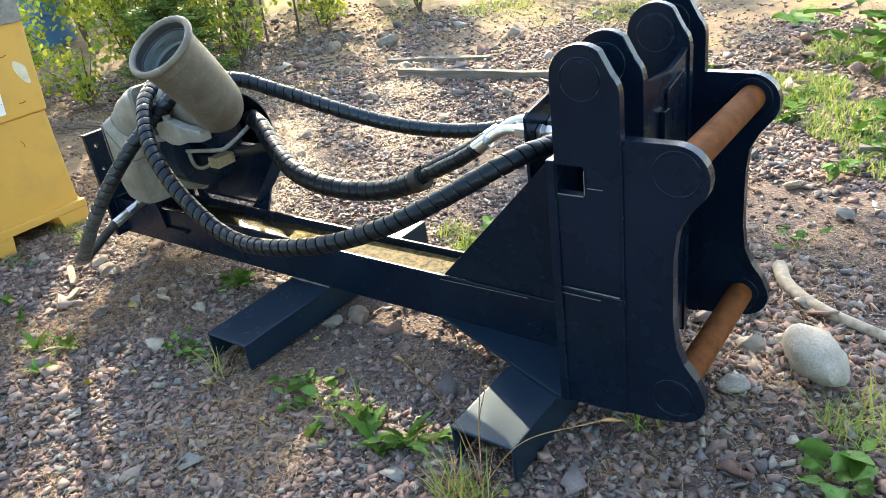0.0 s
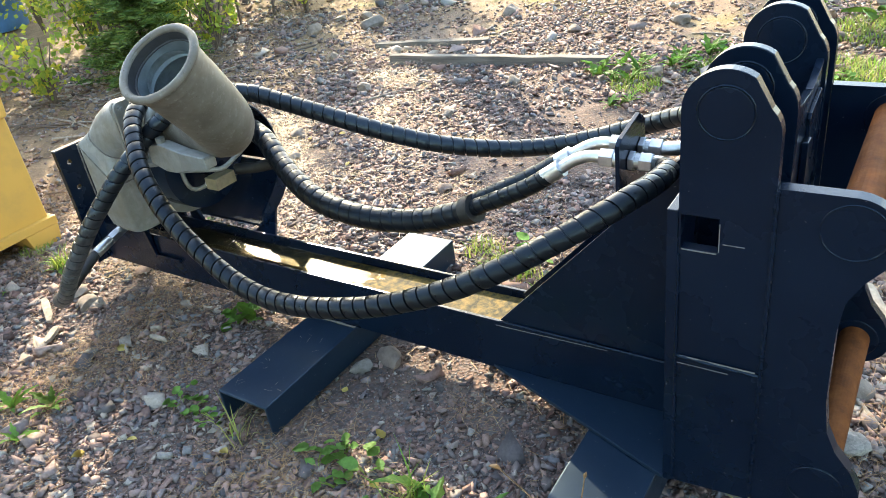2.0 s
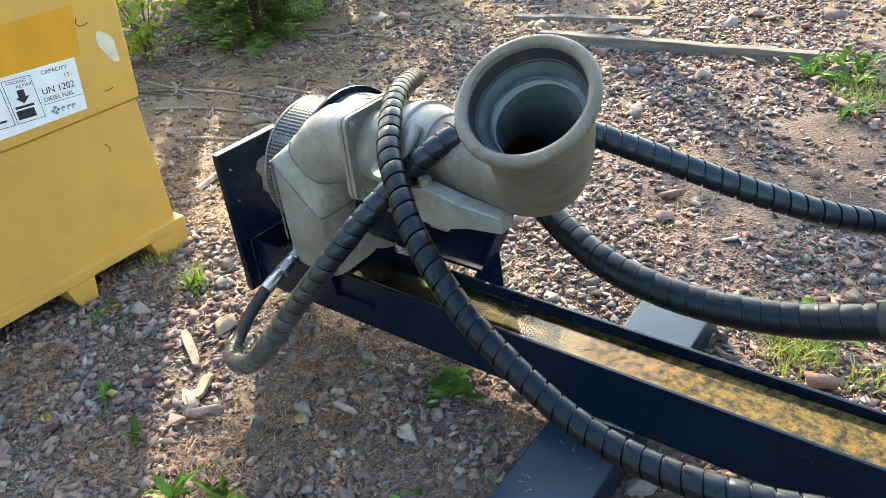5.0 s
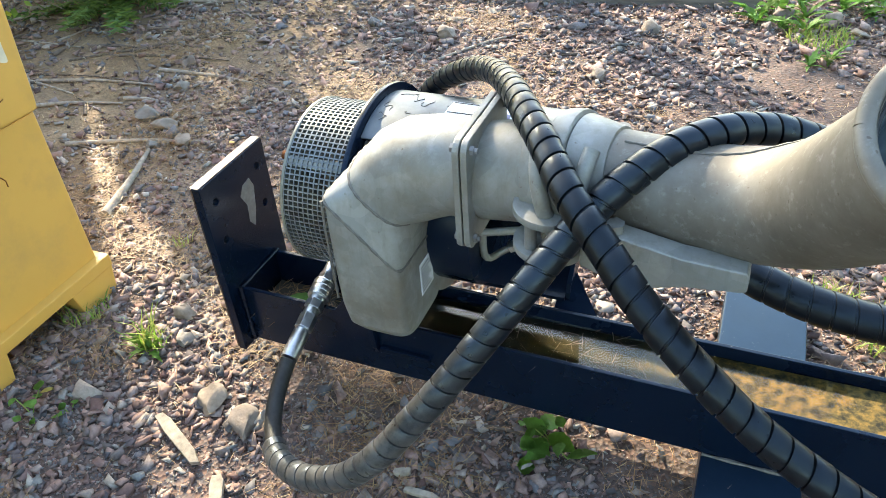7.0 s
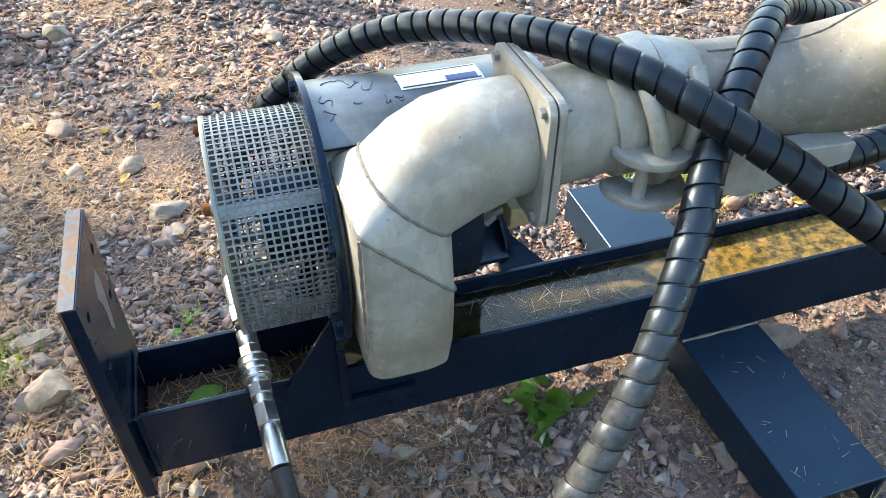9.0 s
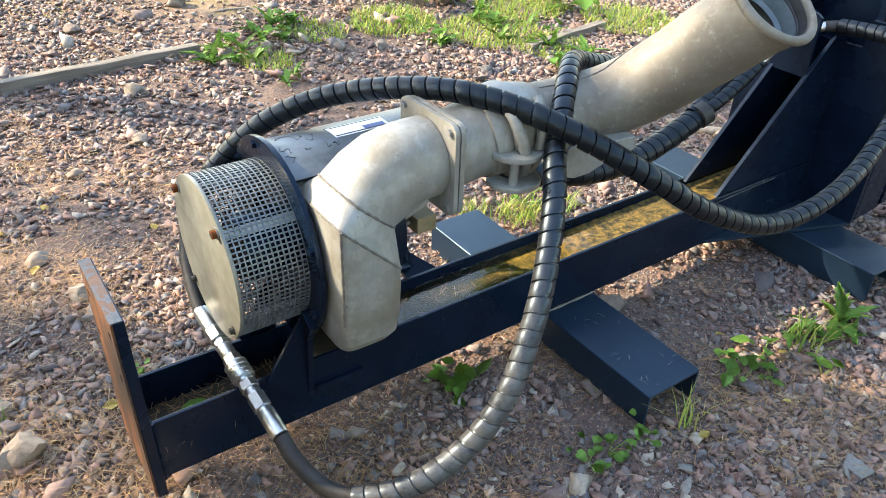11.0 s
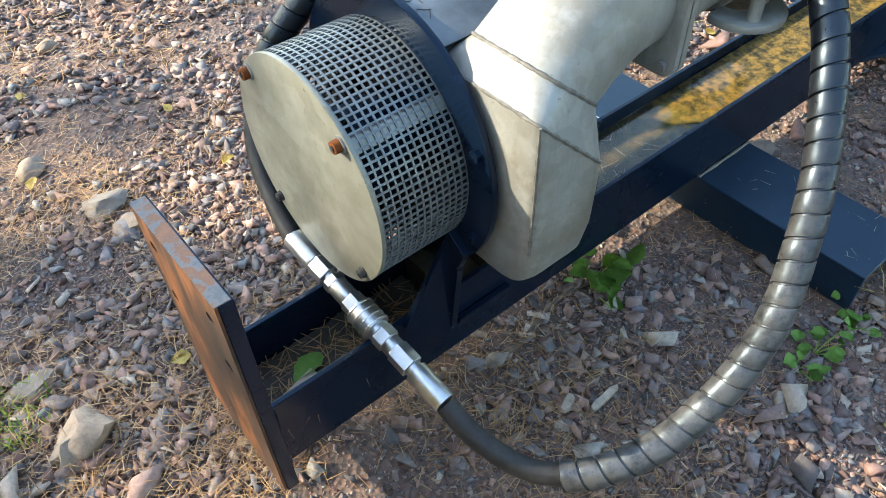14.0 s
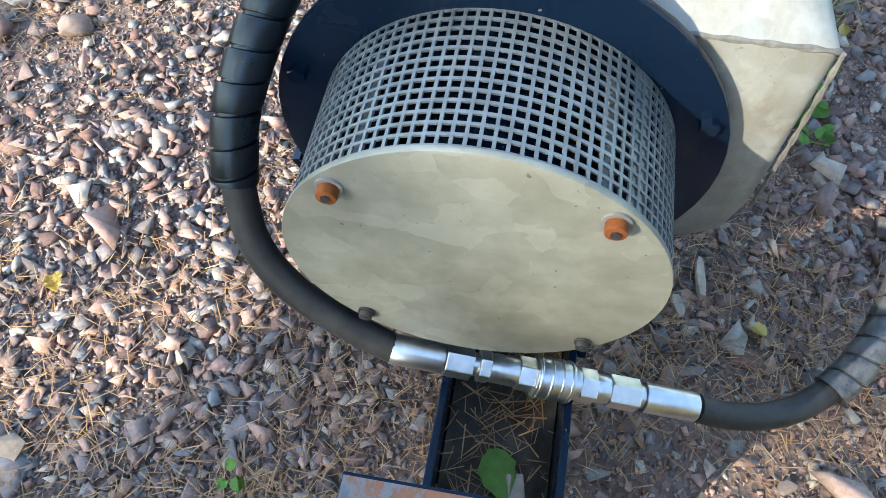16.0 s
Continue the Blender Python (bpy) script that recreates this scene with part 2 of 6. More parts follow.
def build_granite(nt, p):
    c = ramp(nt, noise_out(nt, 9, 7, 0.65), [(0.3, (0.235, 0.215, 0.19)), (0.55, (0.34, 0.32, 0.29)), (0.75, (0.43, 0.41, 0.375))])
    v = nt.nodes.new("ShaderNodeTexVoronoi")
    v.feature, v.inputs["Scale"].default_value = "DISTANCE_TO_EDGE", 7
    warp = nt.nodes.new("ShaderNodeTexNoise")
    warp.inputs["Scale"].default_value = 9
    nt.links.new(coords(nt), warp.inputs["Vector"])
    nt.links.new(mix(nt, 0.35, coords(nt), warp.outputs["Color"]), v.inputs["Vector"])
    vein = ramp(nt, v.outputs["Distance"], [(0.0, g3(0.35)), (0.02, g3(0.0))])
    c = mix(nt, vein, c, (0.13, 0.12, 0.11))
    grain = ramp(nt, noise_out(nt, 170, 4, 0.7), [(0.3, g3(0.6)), (0.7, g3(1.25))])
    nt.links.new(mix(nt, 0.8, c, grain, "MULTIPLY"), p.inputs["Base Color"])
    p.inputs["Roughness"].default_value = 0.85
    bump(nt, p, noise_out(nt, 60, 7), 0.5, 0.003)


def build_ground(nt, p):
    big, mid = noise_out(nt, 0.9, 5), noise_out(nt, 6, 7, 0.65)
    v = nt.nodes.new("ShaderNodeTexVoronoi")
    v.inputs["Scale"].default_value = 95
    nt.links.new(coords(nt), v.inputs["Vector"])
    bw = nt.nodes.new("ShaderNodeRGBToBW")
    nt.links.new(v.outputs["Color"], bw.inputs["Color"])
    peb = ramp(nt, bw.outputs["Val"], [(p0, tuple(k * 0.8 for k in c0)) for p0, c0 in STONE_TONES])
    soil = ramp(nt, mid, [(0.3, (0.038, 0.023, 0.016)), (0.55, (0.088, 0.055, 0.039)), (0.75, (0.19, 0.127, 0.088))])
    soil = mix(nt, 0.9, soil, ramp(nt, noise_out(nt, 110, 6, 0.75), [(0.3, g3(0.4)), (0.5, g3(1.0)), (0.7, g3(1.55))]), "MULTIPLY")
    c = mix(nt, ramp(nt, big, [(0.35, g3(0.2)), (0.65, g3(0.55))]), soil, peb)
    moss = ramp(nt, noise_out(nt, 1.6, 6, 0.6), [(0.54, g3(0)), (0.66, g3(0.8))])
    sep = nt.nodes.new("ShaderNodeSeparateXYZ")
    nt.links.new(coords(nt), sep.inputs[0])
    far = node(nt, "ShaderNodeMapRange", From_Min=2.4, From_Max=4.2)
    nt.links.new(sep.outputs["Y"], far.inputs["Value"])
    left = node(nt, "ShaderNodeMapRange", From_Min=-0.25, From_Max=-1.1)
    nt.links.new(sep.outputs["X"], left.inputs["Value"])
    both = nt.nodes.new("ShaderNodeMath")
    both.operation = "MAXIMUM"
    nt.links.new(far.outputs["Result"], both.inputs[0])
    nt.links.new(left.outputs["Result"], both.inputs[1])
    tan = ramp(nt, mid, [(0.3, (0.15, 0.095, 0.055)), (0.7, (0.31, 0.21, 0.12))])
    tan = mix(nt, 0.85, tan, ramp(nt, noise_out(nt, 75, 8, 0.8), [(0.32, g3(0.3)), (0.5, g3(0.95)), (0.68, g3(1.5))]), "MULTIPLY")
    c = mix(nt, mix(nt, 1.0, ramp(nt, noise_out(nt, 1.1, 5), [(0.3, g3(0.3)), (0.5, g3(0.95))]), both.outputs[0], "MULTIPLY"), c, tan)
    c = mix(nt, mix(nt, 1.0, moss, far.outputs["Result"], "MULTIPLY"), c, (0.20, 0.19, 0.035))
    nt.links.new(c, p.inputs["Base Color"])
    p.inputs["Roughness"].default_value = 0.95
    bump(nt, p, v.outputs["Distance"], 0.8, 0.005)


def build_leaf(colors, trans=0.35):
    def build(nt, p):
        geo = nt.nodes.new("ShaderNodeNewGeometry")
        c = ramp(nt, geo.outputs["Random Per Island"], [(i / (len(colors) - 1), k) for i, k in enumerate(colors)])
        c = mix(nt, 0.5, c, ramp(nt, noise_out(nt, 60, 3), [(0.3, g3(0.65)), (0.7, g3(1.2))]), "MULTIPLY")
        nt.links.new(c, p.inputs["Base Color"])
        p.inputs["Roughness"].default_value = 0.55
        tr = nt.nodes.new("ShaderNodeBsdfTranslucent")
        nt.links.new(c, tr.inputs["Color"])
        ms = nt.nodes.new("ShaderNodeMixShader")
        ms.inputs[0].default_value = trans
        nt.links.new(p.outputs[0], ms.inputs[1])
        nt.links.new(tr.outputs[0], ms.inputs[2])
        nt.links.new(ms.outputs[0], nt.nodes["Material Output"].inputs["Surface"])
    return build


def build_water(nt, p):
    p.inputs["Base Color"].default_value = (0.80, 0.76, 0.58, 1)
    p.inputs["Transmission Weight"].default_value = 1.0
    p.inputs["Roughness"].default_value = 0.03
    p.inputs["IOR"].default_value = 1.34
    bump(nt, p, noise_out(nt, 22, 2), 0.02, 0.001)


def build_muck(nt, p):
    """Mustard silt, turning near black towards the pump end of the trough."""
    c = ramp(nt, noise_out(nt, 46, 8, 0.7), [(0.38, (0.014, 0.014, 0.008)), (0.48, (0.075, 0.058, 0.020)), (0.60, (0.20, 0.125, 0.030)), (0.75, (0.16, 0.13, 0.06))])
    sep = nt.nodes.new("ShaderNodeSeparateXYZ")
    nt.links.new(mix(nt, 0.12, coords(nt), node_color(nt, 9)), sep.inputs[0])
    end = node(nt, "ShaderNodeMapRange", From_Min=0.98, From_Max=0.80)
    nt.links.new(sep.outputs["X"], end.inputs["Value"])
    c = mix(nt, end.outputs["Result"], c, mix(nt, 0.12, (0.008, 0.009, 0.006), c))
    nt.links.new(c, p.inputs["Base Color"])
    p.inputs["Roughness"].default_value = 0.75
    p.inputs["Specular IOR Level"].default_value = 0.25
    bump(nt, p, noise_out(nt, 70, 6), 0.5, 0.003)


def build_bark(nt, p):
    c = ramp(nt, noise_out(nt, 18, 8, 0.7), [(0.3, (0.035, 0.026, 0.02)), (0.7, (0.13, 0.10, 0.08))])
    nt.links.new(c, p.inputs["Base Color"])
    p.inputs["Roughness"].default_value = 0.9
    bump(nt, p, noise_out(nt, 40, 6), 0.8, 0.01)


def build_wood(nt, p):
    mp = node(nt, "ShaderNodeMapping")
    mp.inputs["Scale"].default_value = (3, 40, 40)
    nt.links.new(coords(nt), mp.inputs["Vector"])
    n = node(nt, "ShaderNodeTexNoise", Scale=1.0, Detail=7.0, Roughness=0.65)
    nt.links.new(mp.outputs["Vector"], n.inputs["Vector"])
    c = ramp(nt, n.outputs["Fac"], [(0.3, (0.075, 0.065, 0.056)), (0.5, (0.15, 0.135, 0.118)), (0.75, (0.25, 0.225, 0.195))])
    nt.links.new(c, p.inputs["Base Color"])
    p.inputs["Roughness"].default_value = 0.9
    bump(nt, p, n.outputs["Fac"], 0.5, 0.003)


PAINT, GALV, SHEET = material("navy_paint", build_paint), material("galvanised", build_galv), material("galvanised_sheet", build_sheet)
GUARD, RUBBER, ZINC = material("hose_guard", build_guard), material("rubber", build_rubber), material("zinc", build_zinc)
GUARD_WORN_SHEEN = material("scuffed_sheen_hose_guard", lambda nt, b: build_guard(nt, b, True))
RUST, PLATE_RUST, YELLOW = material("rust", build_rust), material("plate_rust", build_plate_rust), material("yellow_paint", build_yellow)
DULL_SHADED = material("dull_shaded_galvanised", build_dull_shaded_galv)
DUSTY_SHEEN, EDGE = material("dusty_sheen_navy_paint", build_dusty_sheen_paint), material("worn_plate_edge", build_edge)
WELD = material("weld_bead", plain((0.115, 0.11, 0.10), 0.6, 0.15, 90, 0.4, 0.4))
PALESTONE = material("pale_granite", build_granite)
ORANGE = material("orange_paint", plain((0.60, 0.27, 0.012), 0.5, scale=9, spread=0.1))
LABEL = material("label_white", plain((0.72, 0.74, 0.76), 0.4, scale=12, spread=0.06, relief=0.03))
INK = material("ink", plain((0.015, 0.016, 0.02), 0.5, spread=0.1, relief=0.02))
INK_BLUE = material("ink_blue", plain((0.03, 0.05, 0.22), 0.4, spread=0.1, relief=0.02))
INK_TEAL = material("ink_teal", plain((0.10, 0.24, 0.33), 0.4, spread=0.1, relief=0.02))
WORN = material("worn_patch", plain((0.62, 0.56, 0.42), 0.6, scale=30, spread=0.15))
GREYSTEEL = material("grey_steel", plain((0.22, 0.22, 0.22), 0.5, 0.5, 30))
DARK = material("dark_rubber_lining", plain((0.13, 0.165, 0.185), 0.45, 0.3, 25))
BLUE = material("blue_plastic", plain((0.05, 0.16, 0.34), 0.45, scale=8))
GRAVEL, STONE, GROUND = material("gravel", build_gravel), material("stone", build_stone), material("ground", build_ground)
WATER, MUCK, BARK, WOOD = material("water", build_water), material("muck", build_muck), material("bark", build_bark), material("wood", build_wood)
STRAW = material("straw", build_leaf([(0.26, 0.135, 0.055), (0.40, 0.235, 0.105), (0.20, 0.105, 0.05), (0.48, 0.34, 0.17)], 0.1))
GRASS = material("grass", build_leaf([(0.15, 0.28, 0.045), (0.23, 0.38, 0.06), (0.34, 0.40, 0.09), (0.42, 0.38, 0.13)], 0.4))
LEAF = material("leaf", build_leaf([(0.12, 0.26, 0.05), (0.17, 0.34, 0.07), (0.22, 0.38, 0.08), (0.30, 0.38, 0.08)], 0.4))
SHRUB = material("shrub_leaf", build_leaf([(0.12, 0.21, 0.035), (0.23, 0.33, 0.05), (0.36, 0.42, 0.06), (0.58, 0.50, 0.06)], 0.52))
NEEDLE = material("spruce_needle", build_leaf([(0.05, 0.11, 0.025), (0.10, 0.18, 0.035), (0.17, 0.25, 0.05)], 0.25))
DRYLEAF = material("dry_leaf", build_leaf([(0.45, 0.30, 0.05), (0.50, 0.40, 0.12), (0.30, 0.13, 0.05), (0.38, 0.40, 0.10)], 0.25))
SCREEN = material("screen_sheet", plain((0.13, 0.15, 0.16), 0.42, 0.45, 60, 0.3))
WETSOIL = material("wet_soil", plain((0.035, 0.028, 0.02), 0.6, 0.0, 50, 0.6, 0.6))
THROAT = material("throat_metal", plain((0.24, 0.29, 0.31), 0.5, 0.2, 20, 0.4))
SHELL = material("weathered_zinc_shell", plain((0.10, 0.118, 0.132), 0.4, 0.3, 12, 0.5))
SEAL = material("seal_rubber", plain((0.022, 0.024, 0.028), 0.55, 0.0, 30, 0.5))
BRASS = material("weathered_block", plain((0.24, 0.20, 0.125), 0.55, 0.2, 40))
TWIG = material("twig", plain((0.12, 0.09, 0.07), 0.9, scale=60))
WORNSTEEL = material("worn_steel", plain((0.17, 0.175, 0.18), 0.5, 0.3, 60))
PALEWOOD = material("pale_wood", plain((0.30, 0.255, 0.205), 0.85, scale=40, spread=0.4, relief=0.4))

# ---- mesh helpers ----


def part(name, bm, mat, parent=None, label="", smooth=None, bevel=0.0, seg=2):
    if bevel:
        edges = [e for e in bm.edges if len(e.link_faces) == 2 and e.calc_face_angle(0) > 0.6]
        bmesh.ops.bevel(bm, geom=edges, offset=bevel, segments=seg, profile=0.6, affect="EDGES", clamp_overlap=True)
    me = bpy.data.meshes.new(name)
    bmesh.ops.recalc_face_normals(bm, faces=bm.faces)
    bm.to_mesh(me)
    bm.free()
    me.materials.append(mat)
    if smooth is not None:
        me.shade_smooth()
        me.set_sharp_from_angle(angle=radians(smooth))
    ob = new(name, me)
    ob.parent = parent
    if label:
        ob["label"] = label
    return ob


def array_mesh(name, verts, faces, mat, parent=None, smooth=False):
    """A mesh from numpy arrays of corners and of equally long faces."""
    me = bpy.data.meshes.new(name)
    n, k = faces.shape
    me.vertices.add(len(verts))
    me.vertices.foreach_set("co", verts.astype(np.float32).ravel())
    me.loops.add(n * k)
    me.loops.foreach_set("vertex_index", faces.astype(np.int32).ravel())
    me.polygons.add(n)
    me.polygons.foreach_set("loop_start", np.arange(0, n * k, k, dtype=np.int32))
    me.update(calc_edges=True)
    me.validate()
    me.materials.append(mat)
    if smooth:
        me.shade_smooth()
    ob = new(name, me)
    ob.parent = parent
    return ob


def root(name, place=(0, 0, 0), **tags):
    ob = new(name)
    ob.location = place
    ob.empty_display_size = 0.1
    return tagged(ob, **tags)


def box(lo, hi, bm=None):
    bm = bm or bmesh.new()
    c = [(a + b) / 2 for a, b in zip(lo, hi)]
    s = [b - a for a, b in zip(lo, hi)]
    bmesh.ops.create_cube(bm, size=1, matrix=Matrix.Translation(c) @ Matrix.Diagonal((*s, 1)))
    return bm


def slab(outline, axis, a, b, holes=()):
    """A flat plate: an outline in the two other axes, from a to b along the axis."""
    bm = bmesh.new()

    def put(u, v):
        return {"x": (a, u, v), "y": (u, a, v), "z": (u, v, a)}[axis]
    edges = []
    for loop in (outline, *holes):
        vs = [bm.verts.new(put(u, v)) for u, v in loop]
        edges += [bm.edges.new((vs[i], vs[(i + 1) % len(vs)])) for i in range(len(vs))]
    if holes:
        bmesh.ops.triangle_fill(bm, use_beauty=True, edges=edges)
    else:
        bm.faces.new(bm.verts[:])
    ex = bmesh.ops.extrude_face_region(bm, geom=bm.faces[:])
    d = {"x": (b - a, 0, 0), "y": (0, b - a, 0), "z": (0, 0, b - a)}[axis]
    bmesh.ops.translate(bm, verts=[g for g in ex["geom"] if isinstance(g, bmesh.types.BMVert)], vec=d)
    return bm


def arc(cx, cy, r, a0, a1, n=10):
    return [(cx + r * math.cos(radians(a0 + (a1 - a0) * i / n)), cy + r * math.sin(radians(a0 + (a1 - a0) * i / n))) for i in range(n + 1)]


def basis(d):
    d = Vector(d).normalized()
    u = d.cross(Vector((0, 0, 1)) if abs(d.z) < 0.9 else Vector((1, 0, 0))).normalized()
    return u, d.cross(u)


def rod(p, q, r, r2=None, seg=20, bm=None, caps=True):
    bm = bm or bmesh.new()
    p, q = Vector(p), Vector(q)
    m = Matrix.Translation((p + q) / 2) @ (q - p).to_track_quat("Z", "Y").to_matrix().to_4x4()
    bmesh.ops.create_cone(bm, cap_ends=caps, segments=seg, radius1=r, radius2=r if r2 is None else r2, depth=(q - p).length, matrix=m)
    return bm


def spline(pts, step):
    """A smooth curve through the points, sampled at even steps."""
    p = np.array(pts, float)
    p = np.vstack([2 * p[0] - p[1], p, 2 * p[-1] - p[-2]])
    out = []
    for i in range(1, len(p) - 2):
        k = max(4, int(np.linalg.norm(p[i + 1] - p[i]) / step * 3))
        u = np.linspace(0, 1, k, endpoint=False)[:, None]
        a, b, c, d = p[i - 1], p[i], p[i + 1], p[i + 2]
        out.append(0.5 * (2 * b + (c - a) * u + (2 * a - 5 * b + 4 * c - d) * u ** 2 + (3 * b - a - 3 * c + d) * u ** 3))
    q = np.vstack([*out, p[-2:-1]])
    for _ in range(3):
        q[1:-1] = (q[:-2] + 2 * q[1:-1] + q[2:]) / 4
    s = np.concatenate([[0], np.cumsum(np.linalg.norm(np.diff(q, axis=0), axis=1))])
    n = max(3, int(s[-1] / step))
    t = np.linspace(0, s[-1], n)
    return np.stack([np.interp(t, s, q[:, i]) for i in range(3)], 1), t


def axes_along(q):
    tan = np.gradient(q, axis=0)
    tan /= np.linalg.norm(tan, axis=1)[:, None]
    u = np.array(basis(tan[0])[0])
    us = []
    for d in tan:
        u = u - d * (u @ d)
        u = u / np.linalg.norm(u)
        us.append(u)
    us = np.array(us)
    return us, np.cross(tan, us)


def sweep(name, pts, mat, parent, radius=0.02, seg=14, step=0.01, label="", closed_ends=True):
    """A tube along a smooth curve. radius: a number or a function of the share of the length."""
    q, s = spline(pts, step)
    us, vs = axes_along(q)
    th = np.arange(seg) * 2 * math.pi / seg
    rr = np.array([radius(k) if callable(radius) else radius for k in s / s[-1]])[:, None] * np.ones(seg)
    v = q[:, None] + rr[..., None] * (np.cos(th)[None, :, None] * us[:, None] + np.sin(th)[None, :, None] * vs[:, None])
    n = len(q)
    i, j = np.meshgrid(np.arange(n - 1), np.arange(seg), indexing="ij")
    f = np.stack([i * seg + j, i * seg + (j + 1) % seg, (i + 1) * seg + (j + 1) % seg, (i + 1) * seg + j], -1).reshape(-1, 4)
    vv = v.reshape(-1, 3)
    if closed_ends:
        m = len(vv)
        vv = np.vstack([vv, q[:1], q[-1:]])
        tri0 = [((k + 2) % seg, (k + 1) % seg, k, m) for k in range(0, seg, 2)]
        tri1 = [((n - 1) * seg + k, (n - 1) * seg + (k + 1) % seg, (n - 1) * seg + (k + 2) % seg, m + 1) for k in range(0, seg, 2)]
        f = np.vstack([f, np.array(tri0), np.array(tri1)])
    ob = array_mesh(name, vv, f, mat, parent)
    ob.data.shade_smooth()
    ob.data.set_sharp_from_angle(angle=radians(50))
    if label:
        ob["label"] = label
    return ob


def spiral(name, pts, mat, parent, radius, pitch, depth, seg=22, label=""):
    """A tube wrapped in a flat strip: the mesh runs along the helix, so that the gap between the turns is clean."""
    q, s = spline(pts, 0.006)
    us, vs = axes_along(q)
    turn = ((0.0, -0.0006), (0.02, -depth), (0.115, -depth), (0.135, -0.0002), (0.16, 0.0), (0.55, -0.0001), (0.95, -0.0003))
    K, m = len(turn), int(s[-1] / pitch) + 4
    ph = np.array([i + f for i in range(-2, m) for f, _ in turn])
    rad = radius + np.array([d for _ in range(-2, m) for _, d in turn])
    th = np.arange(seg) * 2 * math.pi / seg
    at = np.clip((ph[:, None] + th[None] / (2 * math.pi)) * pitch, 0, s[-1])

    def along_curve(a):
        return np.stack([np.interp(at, s, a[:, k]) for k in range(3)], -1)
    c, u, w = along_curve(q), along_curve(us), along_curve(vs)
    wob = 1 + 0.012 * np.sin(np.floor(ph) * 2.4)[:, None]
    v = c + (rad[:, None] * wob)[..., None] * (np.cos(th)[None, :, None] * u + np.sin(th)[None, :, None] * w)
    n = len(ph)
    i, j = np.meshgrid(np.arange(n - 1 - K), np.arange(seg), indexing="ij")
    j2, up = (j + 1) % seg, K * (j == seg - 1)
    f = np.stack([i * seg + j, (i + up) * seg + j2, (i + 1 + up) * seg + j2, (i + 1) * seg + j], -1).reshape(-1, 4)
    ob = array_mesh(name, v.reshape(-1, 3), f, mat, parent)
    ob.data.shade_smooth()
    ob.data.set_sharp_from_angle(angle=radians(30))
    if label:
        ob["label"] = label
    return ob


def hexnut(p, q, r, bm=None):
    return rod(p, q, r, seg=6, bm=bm)


def weld(name, pts, parent, r=0.003, mat=PAINT):
    return sweep(name, pts, mat, parent, lambda k: r * (1 + 0.25 * math.sin(k * 160)), seg=6, step=0.006)


# ---- ground ----
def ground_z(x, y):
    w = 0.012 * noise.noise((x * 0.9, y * 0.9, 3.1)) + 0.006 * noise.noise((x * 3.3, y * 3.3, 8.0))
    rise = 0.03 * max(0.0, min(y, 3.0)) + 0.02 * max(0.0, y - 3.0) + 0.04 * max(0.0, -x - 1.2)
    return 0.048 + w + rise
def build_ground_sheet():
    xs = np.concatenate([[-120, -60, -30, -15, -9], np.arange(-6, 6.01, 0.07), [9, 15, 30, 60, 120]])
    ys = np.concatenate([[-120, -60, -30, -14, -7, -4], np.arange(-2.6, 7.01, 0.07), [9, 13, 20, 40, 80, 150]])
    v = np.array([(x, y, ground_z(x, y) if abs(x) < 12 and abs(y) < 14 else 0.3) for x in xs for y in ys])
    i, j = np.meshgrid(np.arange(len(xs) - 1), np.arange(len(ys) - 1), indexing="ij")
    n = len(ys)
    f = np.stack([i * n + j, (i + 1) * n + j, (i + 1) * n + j + 1, i * n + j + 1], -1).reshape(-1, 4)
    return tagged(array_mesh("ground", v, f, GROUND, smooth=True), "brown soil and reddish crushed gravel ground", "ground", kind="structure")


build_ground_sheet()

# ---- the steel attachment frame ----
FRAME = root("attachment_frame", (0, 0, 0), label="dark navy painted steel excavator attachment frame on two channel feet", category="machine frame")
TOP, BOT = 0.307, 0.157
WID = 0.15

# the trough beam: two side walls and a floor, one welded channel
prof = [(0, BOT), (WID, BOT), (WID, TOP), (WID - 0.009, TOP), (WID - 0.009, BOT + 0.01), (0.009, BOT + 0.01), (0.009, TOP), (0, TOP)]
part("channel_beam", slab(prof, "x", 0.0, 2.136), PAINT, FRAME, "open-topped navy steel channel beam", bevel=0.0015)
part("end_plate", slab([(-0.037, 0.150), (0.186, 0.150), (0.186, 0.585), (-0.037, 0.585)], "x", -0.02, -0.001,
     holes=[arc(y, z, 0.009, 0, 330, 11) for y, z in ((0.0, 0.535), (0.0, 0.44), (0.15, 0.535), (0.15, 0.44))]), PAINT, FRAME,
     "thick flat navy end plate with bolt holes", bevel=0.0012)
part("rusty_face", slab([(-0.035, 0.152), (0.184, 0.152), (0.184, 0.583), (-0.035, 0.583)], "x", -0.0245, -0.0205,
     holes=[arc(y, z, 0.0095, 0, 330, 11) for y, z in ((0.0, 0.535), (0.0, 0.44), (0.15, 0.535), (0.15, 0.44))]), PLATE_RUST, FRAME,
     "bare rusty outer face of the end plate")
part("worn_edge", box((-0.0245, -0.036, 0.5852), (-0.004, 0.185, 0.5868)), EDGE, FRAME, "rusty worn top edge")
weld("weld_bead", [(0.004, -0.003, BOT), (0.004, -0.004, 0.23), (0.004, -0.003, TOP + 0.004)], FRAME, 0.005)
weld("weld_bead", [(0.004, 0.0, TOP + 0.002), (0.004, WID, TOP + 0.002)], FRAME, 0.003)


